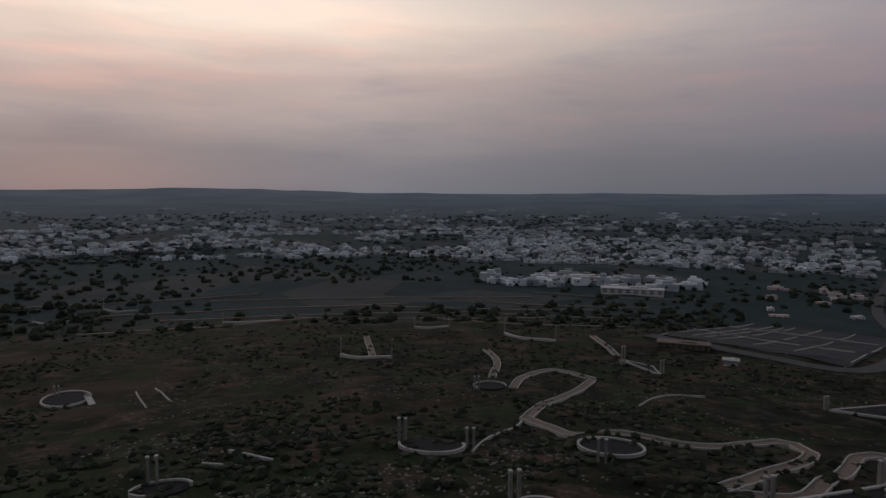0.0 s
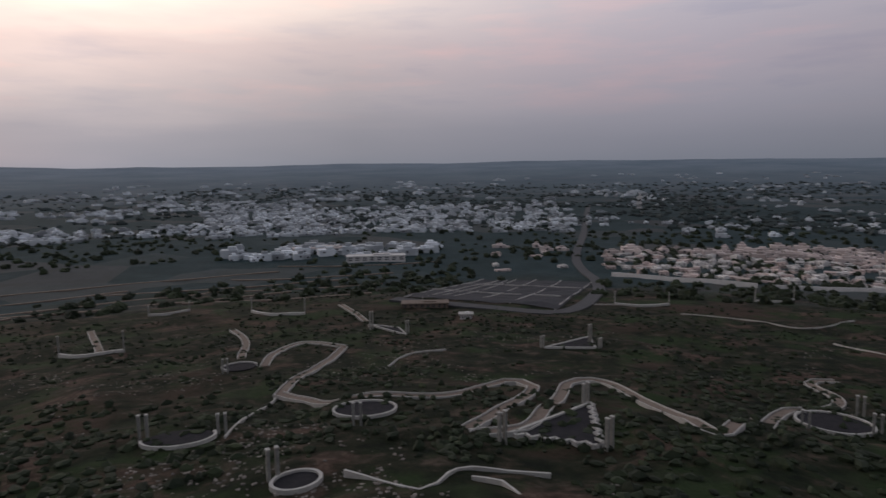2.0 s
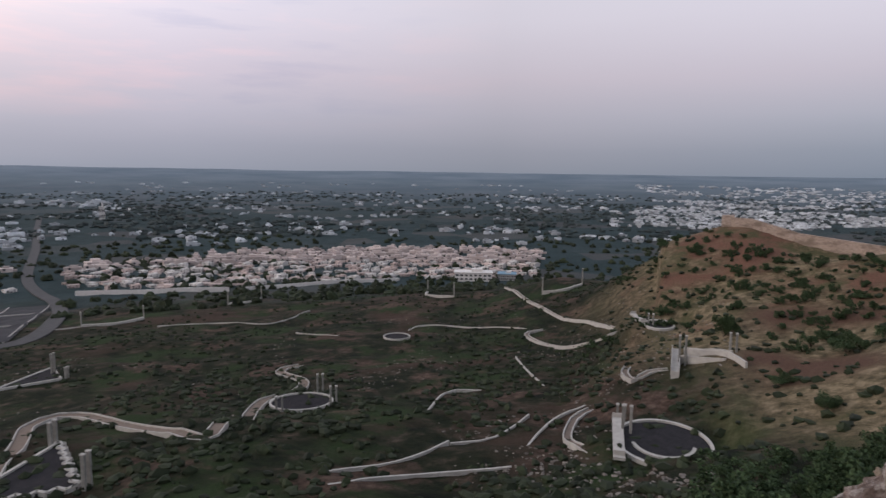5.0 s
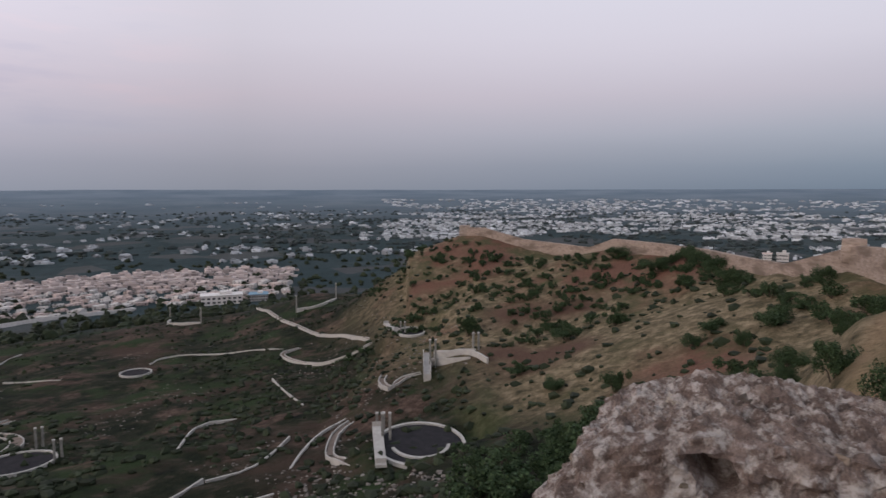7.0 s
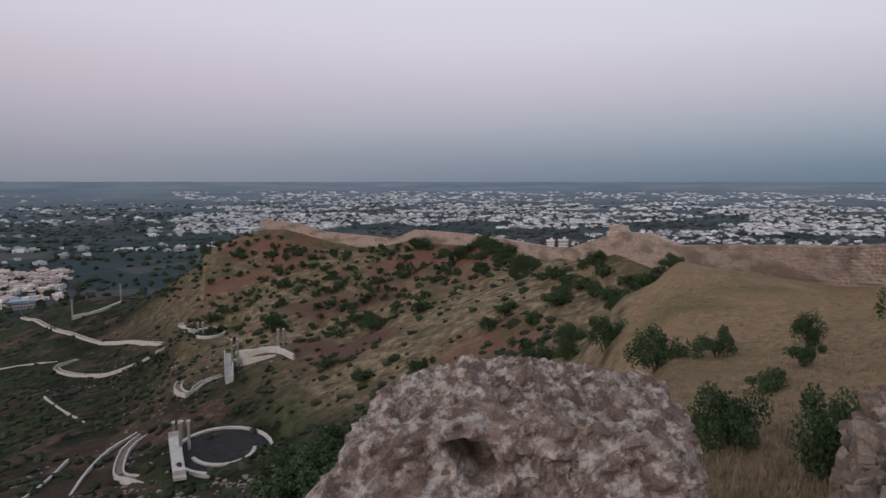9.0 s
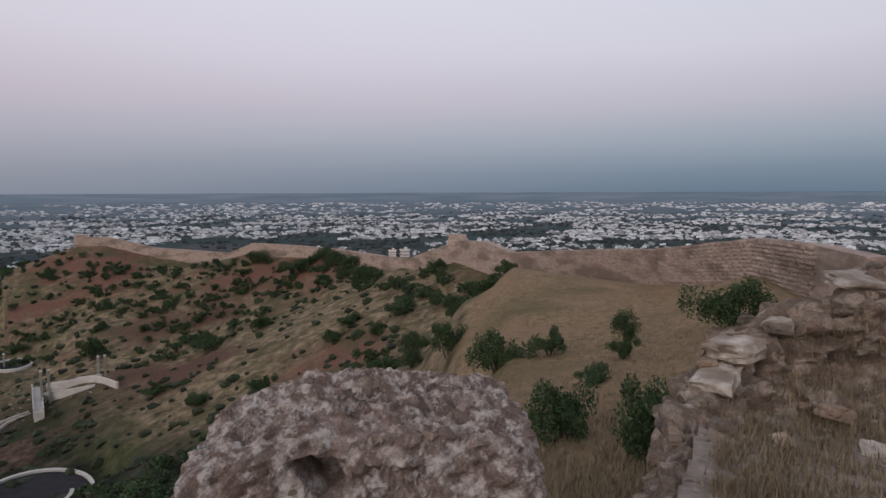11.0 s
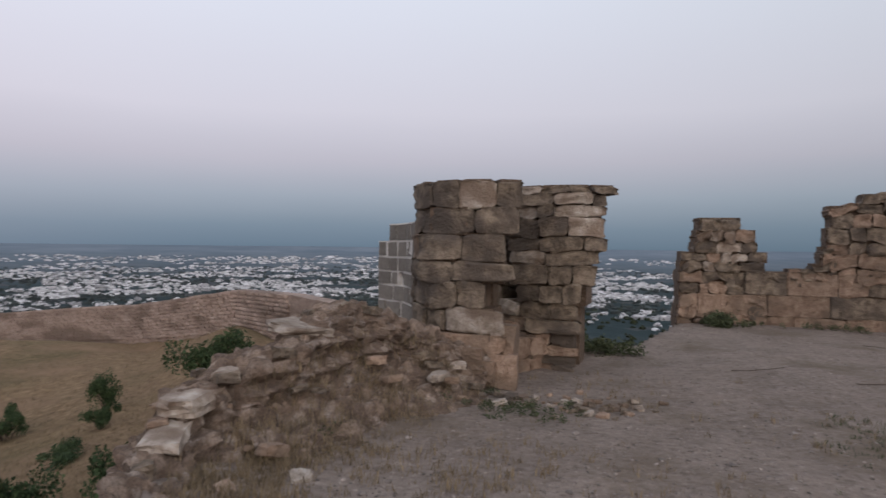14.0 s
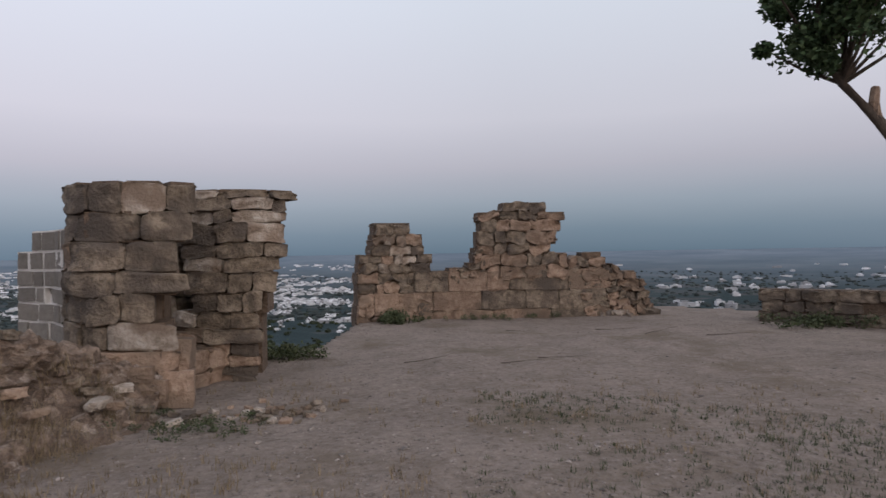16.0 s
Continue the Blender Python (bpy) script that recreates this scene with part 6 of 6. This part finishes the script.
def scrub_field(name, label, count, pick, size, mat, sub=1, tall=0.7):
    forms = [lumpy_ball(400 + i, 0.4, sub) for i in range(3)]
    sets = [[], [], []]
    while count:
        b, r = pick()
        x, y = polar(b, r)
        if not off_park(x, y):
            continue
        w = rnd.uniform(*size)
        sets[count % 3].append((x, y, 0, w, w * rnd.uniform(0.7, 1.3), w * tall * rnd.uniform(0.6, 1.3), rnd.uniform(0, 6.3)))
        count -= 1
    for f, s in zip(forms, sets):
        a = np.array(s)
        a[:, 2] = ground_z(a[:, 0], a[:, 1]) + a[:, 5] * 0.3
        tagged(new(name, scatter_mesh(name, *f, a, mat)), label, "stones" if "stones" in name else "vegetation", kind="stuff")


def in_scrub():
    while True:
        b, r = rnd.uniform(-38, 92), 55 * (520 / 55) ** rnd.random()
        x, y = polar(b, r)
        if smooth_noise(np.array([x]), np.array([y]), 45, 14)[0] + 0.6 * smooth_noise(np.array([x]), np.array([y]), 14, 15)[0] > rnd.uniform(-0.5, 0.5):
            return b, r


def in_plain(lo, hi, b0=-38, b1=234):
    def pick():
        while True:
            b, r = rnd.uniform(b0, b1), lo * (hi / lo) ** rnd.random()
            x, y = polar(b, r)
            if smooth_noise(np.array([x]), np.array([y]), 160, 17)[0] > rnd.uniform(-0.6, 0.6):
                return b, r
    return pick


def tufts(name, label, count, size, mat, place, blades=7):
    vs, fs = [], []
    for _ in range(count):
        x, y = place()
        z = gz(x, y)
        k = size * rnd.uniform(0.5, 1.3)
        for _ in range(blades):
            a, lean = rnd.uniform(0, 6.3), rnd.uniform(0.1, 0.8)
            ox, oy = x + rnd.gauss(0, 0.4) * k, y + rnd.gauss(0, 0.4) * k
            hgt, wd = k * rnd.uniform(0.5, 1.2), 0.035 * k + 0.002
            n = len(vs)
            vs += [(ox - wd * math.sin(a), oy + wd * math.cos(a), z - 0.01), (ox + wd * math.sin(a), oy - wd * math.cos(a), z - 0.01), (ox + lean * hgt * math.cos(a), oy + lean * hgt * math.sin(a), z + hgt)]
            fs.append((n, n + 1, n + 2))
    tagged(new(name, mesh_from(name, vs, fs, mat)), label, "grass", kind="stuff")


scrub_field("slope_scrub", "low dark green scrub covering the north slope", 9500, in_scrub, (0.25, 1.25), LEAF_DARK, 1)
scrub_field("plain_trees", "dark green thorn trees scattered over the plain", 4200, in_plain(430, 1100), (1.8, 4.2), LEAF_DARK, 2, 0.85)



def in_stones():
    while True:
        b, r = rnd.uniform(-30, 92), 70 * (330 / 70) ** rnd.random()
        x, y = polar(b, r)
        if smooth_noise(np.array([x]), np.array([y]), 24, 71)[0] + 0.5 * smooth_noise(np.array([x]), np.array([y]), 8, 72)[0] > rnd.uniform(0.15, 0.6):
            return b, r


scrub_field("slope_stones", "pale rubble stones strewn in patches over the scrub slope", 3600, in_stones, (0.12, 0.42), SLOPE_STONE, 1, 0.5)


def in_hill():
    b = rnd.uniform(78, 118)
    return b, rnd.uniform(0.3, 0.97) * interp(b, [(78, 380), (87, 305), (93, 277), (105, 234), (111, 200), (117, 163), (123, 138), (127, 60)])


scrub_field("hill_scrub", "small dark shrubs dotted over the stony hill", 700, in_hill, (0.3, 1.2), LEAF_DARK, 1)
scrub_field("far_woods", "far woods between the houses of the plain", 9000, in_plain(1000, 2900), (3, 8), LEAF_HAZED, 1, 0.6)


def on_court(b0, b1, r0, r1):
    def place():
        while True:
            b, r = rnd.uniform(b0, b1), rnd.uniform(r0, r1)
            x, y = polar(b, r)
            if smooth_noise(np.array([x]), np.array([y]), 0.9, 51)[0] > rnd.uniform(-0.7, 0.5):
                return x, y
    return place


def near_rim():
    """Thick by the rim, thinning out towards the open court."""
    while True:
        b, r = 144.5 + abs(rnd.gauss(0, 14)), rnd.uniform(2.2, 5.4)
        x, y = polar(b, r)
        if smooth_noise(np.array([x]), np.array([y]), 0.6, 53)[0] > rnd.uniform(-0.9, 0.5):
            return x, y


tufts("dry_grass", "dry straw-coloured grass on the court's rim", 1500, 0.075, STRAW, near_rim, 9)
tufts("dry_grass", "sparse dry grass over the court", 700, 0.07, STRAW, on_court(150, 226, 3.0, 9), 6)

tufts("court_weeds", "low greyish weeds and litter on the court", 1100, 0.045, WEED, on_court(196, 228, 2.8, 7.5), 8)


def slope_grass():
    b, r = rnd.uniform(124, 147), 9 * (80 / 9) ** rnd.random()
    return polar(b, r)


tufts("slope_grass", "long dry grass on the steep slope", 9000, 0.24, STRAW, slope_grass, 6)


def weed_patch(x, y, sx, sy, n, size, label):
    ob = thing("weed_patch", label, "weeds", (x, y, gz(x, y)), group="weed patches on the court")
    rn = random.Random(int(abs(x * 100 + y * 10)))
    cl = [(rn.gauss(0, sx), rn.gauss(0, sy), size * rn.uniform(0.3, 0.9), size * rn.uniform(0.6, 1.1)) for _ in range(n)]
    part("foliage", leaves_mesh("foliage", cl, 60, size * 0.15, WEED, rn), ob)


weed_patch(0.70, -6.5, 0.30, 0.14, 26, 0.075, "low green weeds creeping over gravel")
weed_patch(0.10, -10.7, 0.24, 0.12, 26, 0.17, "fresh green weed at the bastion's foot")
weed_patch(-2.15, -14.9, 0.18, 0.12, 26, 0.20, "green tuft at the parapet's foot")
weed_patch(-4.6, -15.1, 1.1, 0.10, 30, 0.11, "dry weeds along the parapet's foot")
weed_patch(1.75, -6.7, 0.16, 0.12, 9, 0.09, "small weeds beside the rim wall")
weed_patch(1.5, -7.3, 0.16, 0.08, 9, 0.08, "small weeds beside the bastion stub")
weed_patch(2.25, -5.2, 0.12, 0.12, 8, 0.09, "small weeds beside the rim wall")
weed_patch(-10.6, -11.6, 0.7, 0.3, 40, 0.20, "green shrubs along the low stone wall")

pebble_v, pebble_f = lumpy_ball(9, 0.3, 1)
places = []
for _ in range(9000):
    b, r = rnd.uniform(143, 228), 2.6 * (16 / 2.6) ** rnd.random()
    x, y = polar(b, r)
    s = rnd.uniform(0.005, 0.018) * (2.2 if rnd.random() < 0.05 else 1)
    places.append((x, y, 0, s, s * rnd.uniform(0.6, 1.2), s * 0.55, rnd.uniform(0, 6.3)))
pl = np.array(places)
pl[:, 2] = ground_z(pl[:, 0], pl[:, 1]) + 0.002
tagged(new("pebbles", scatter_mesh("pebbles", pebble_v, pebble_f, pl, PEBBLE)), "loose grey and tan pebbles strewn over the court", "pebbles", kind="stuff")


def fallen_twig(x, y, length, turn):
    bm = bmesh.new()
    rn = random.Random(int(length * 1000 + x * 10))
    p, a, pts = Vector((x, y, 0)), turn, []
    for k in range(7):
        pts.append((p.x, p.y, gz(p.x, p.y) + 0.015))
        a += rn.uniform(-0.3, 0.3)
        p += Vector((math.cos(a), math.sin(a), 0)) * length / 6
    tube(bm, pts, [0.007 - 0.0008 * k for k in range(7)], 5)
    tagged(new("fallen_twig", bm_mesh("fallen_twig", bm, BARK)), "dry fallen twig lying on the dusty court", "twig", group="fallen twigs")


for x, y, l, t in ((-1.6, -9.6, 1.1, -2.9), (-2.9, -9.0, 1.0, 3.3), (-3.6, -9.4, 0.8, 2.8), (-6.5, -11.5, 1.3, 3.4), (-5.9, -12.4, 0.9, 3.0), (-7.4, -10.9, 1.0, 2.7), (-4.2, -13.0, 0.5, 3.0)):
    fallen_twig(x, y, l, t)


def lone_tree():
    rn = random.Random(61)
    ob = thing("lone_tree", "leaning tree with dark trunk and dense small-leaved crown", "tree")
    bx, by = polar(231, 11.5)
    base = Vector((bx, by, gz(bx, by)))

    def at(b, r, el):
        return Vector((*polar(b, r), r * math.tan(radians(el))))
    trunk = [base - Vector((0, 0, 0.3)), at(230, 11.4, 0), at(228.2, 11.3, 5.5), at(226.0, 11.2, 9.0), at(223.9, 11.1, 11.8), at(222.3, 11.1, 14.6)]
    bm = bmesh.new()
    tube(bm, trunk, [0.15, 0.12, 0.10, 0.075, 0.06, 0.035], 10)
    part("trunk", bm_mesh("trunk", bm, BARK, True), ob)
    bm = bmesh.new()
    tube(bm, [at(226.0, 11.2, 9.0), at(225.8, 11.2, 10.2), at(225.9, 11.3, 11.2)], [0.075, 0.07, 0.06], 8)
    part("broken_stub", bm_mesh("broken_stub", bm, RED_STONE), ob, label="reddish broken limb stump")
    cl = []
    for b, el, n, sp, rad in ((222.0, 15.3, 26, 1.25, 0.34), (224.8, 16.5, 30, 1.6, 0.40), (220.0, 17.8, 12, 0.8, 0.25), (221.5, 19.5, 22, 1.5, 0.36), (226.5, 19.5, 34, 2.0, 0.42), (229, 17, 20, 1.6, 0.4), (218.9, 14.9, 4, 0.22, 0.16), (222.6, 13.6, 9, 0.8, 0.2), (224.5, 22, 30, 2.2, 0.45), (219.3, 19.2, 6, 0.4, 0.2)):
        for _ in range(n):
            p = at(b + rn.gauss(0, sp * 0.55), 11.1 + rn.gauss(0, 0.5), el + rn.gauss(0, sp * 0.5))
            cl.append((p.x, p.y, p.z, rad * rn.uniform(0.5, 1.0)))
    part("crown", leaves_mesh("crown", cl, 85, 0.045, LEAF, rn), ob, label="dark green crown of small leaves")
    for k in range(0, len(cl), 5):
        bm = bmesh.new()
        c = Vector(cl[k][:3])
        o = trunk[-2] if k % 2 else trunk[-1]
        mid = (o + c) / 2 + Vector((0, 0, -0.05))
        tube(bm, [o, mid, c], [0.035, 0.02, 0.008], 5)
        part("branch", bm_mesh("branch", bm, BARK), ob)


lone_tree()
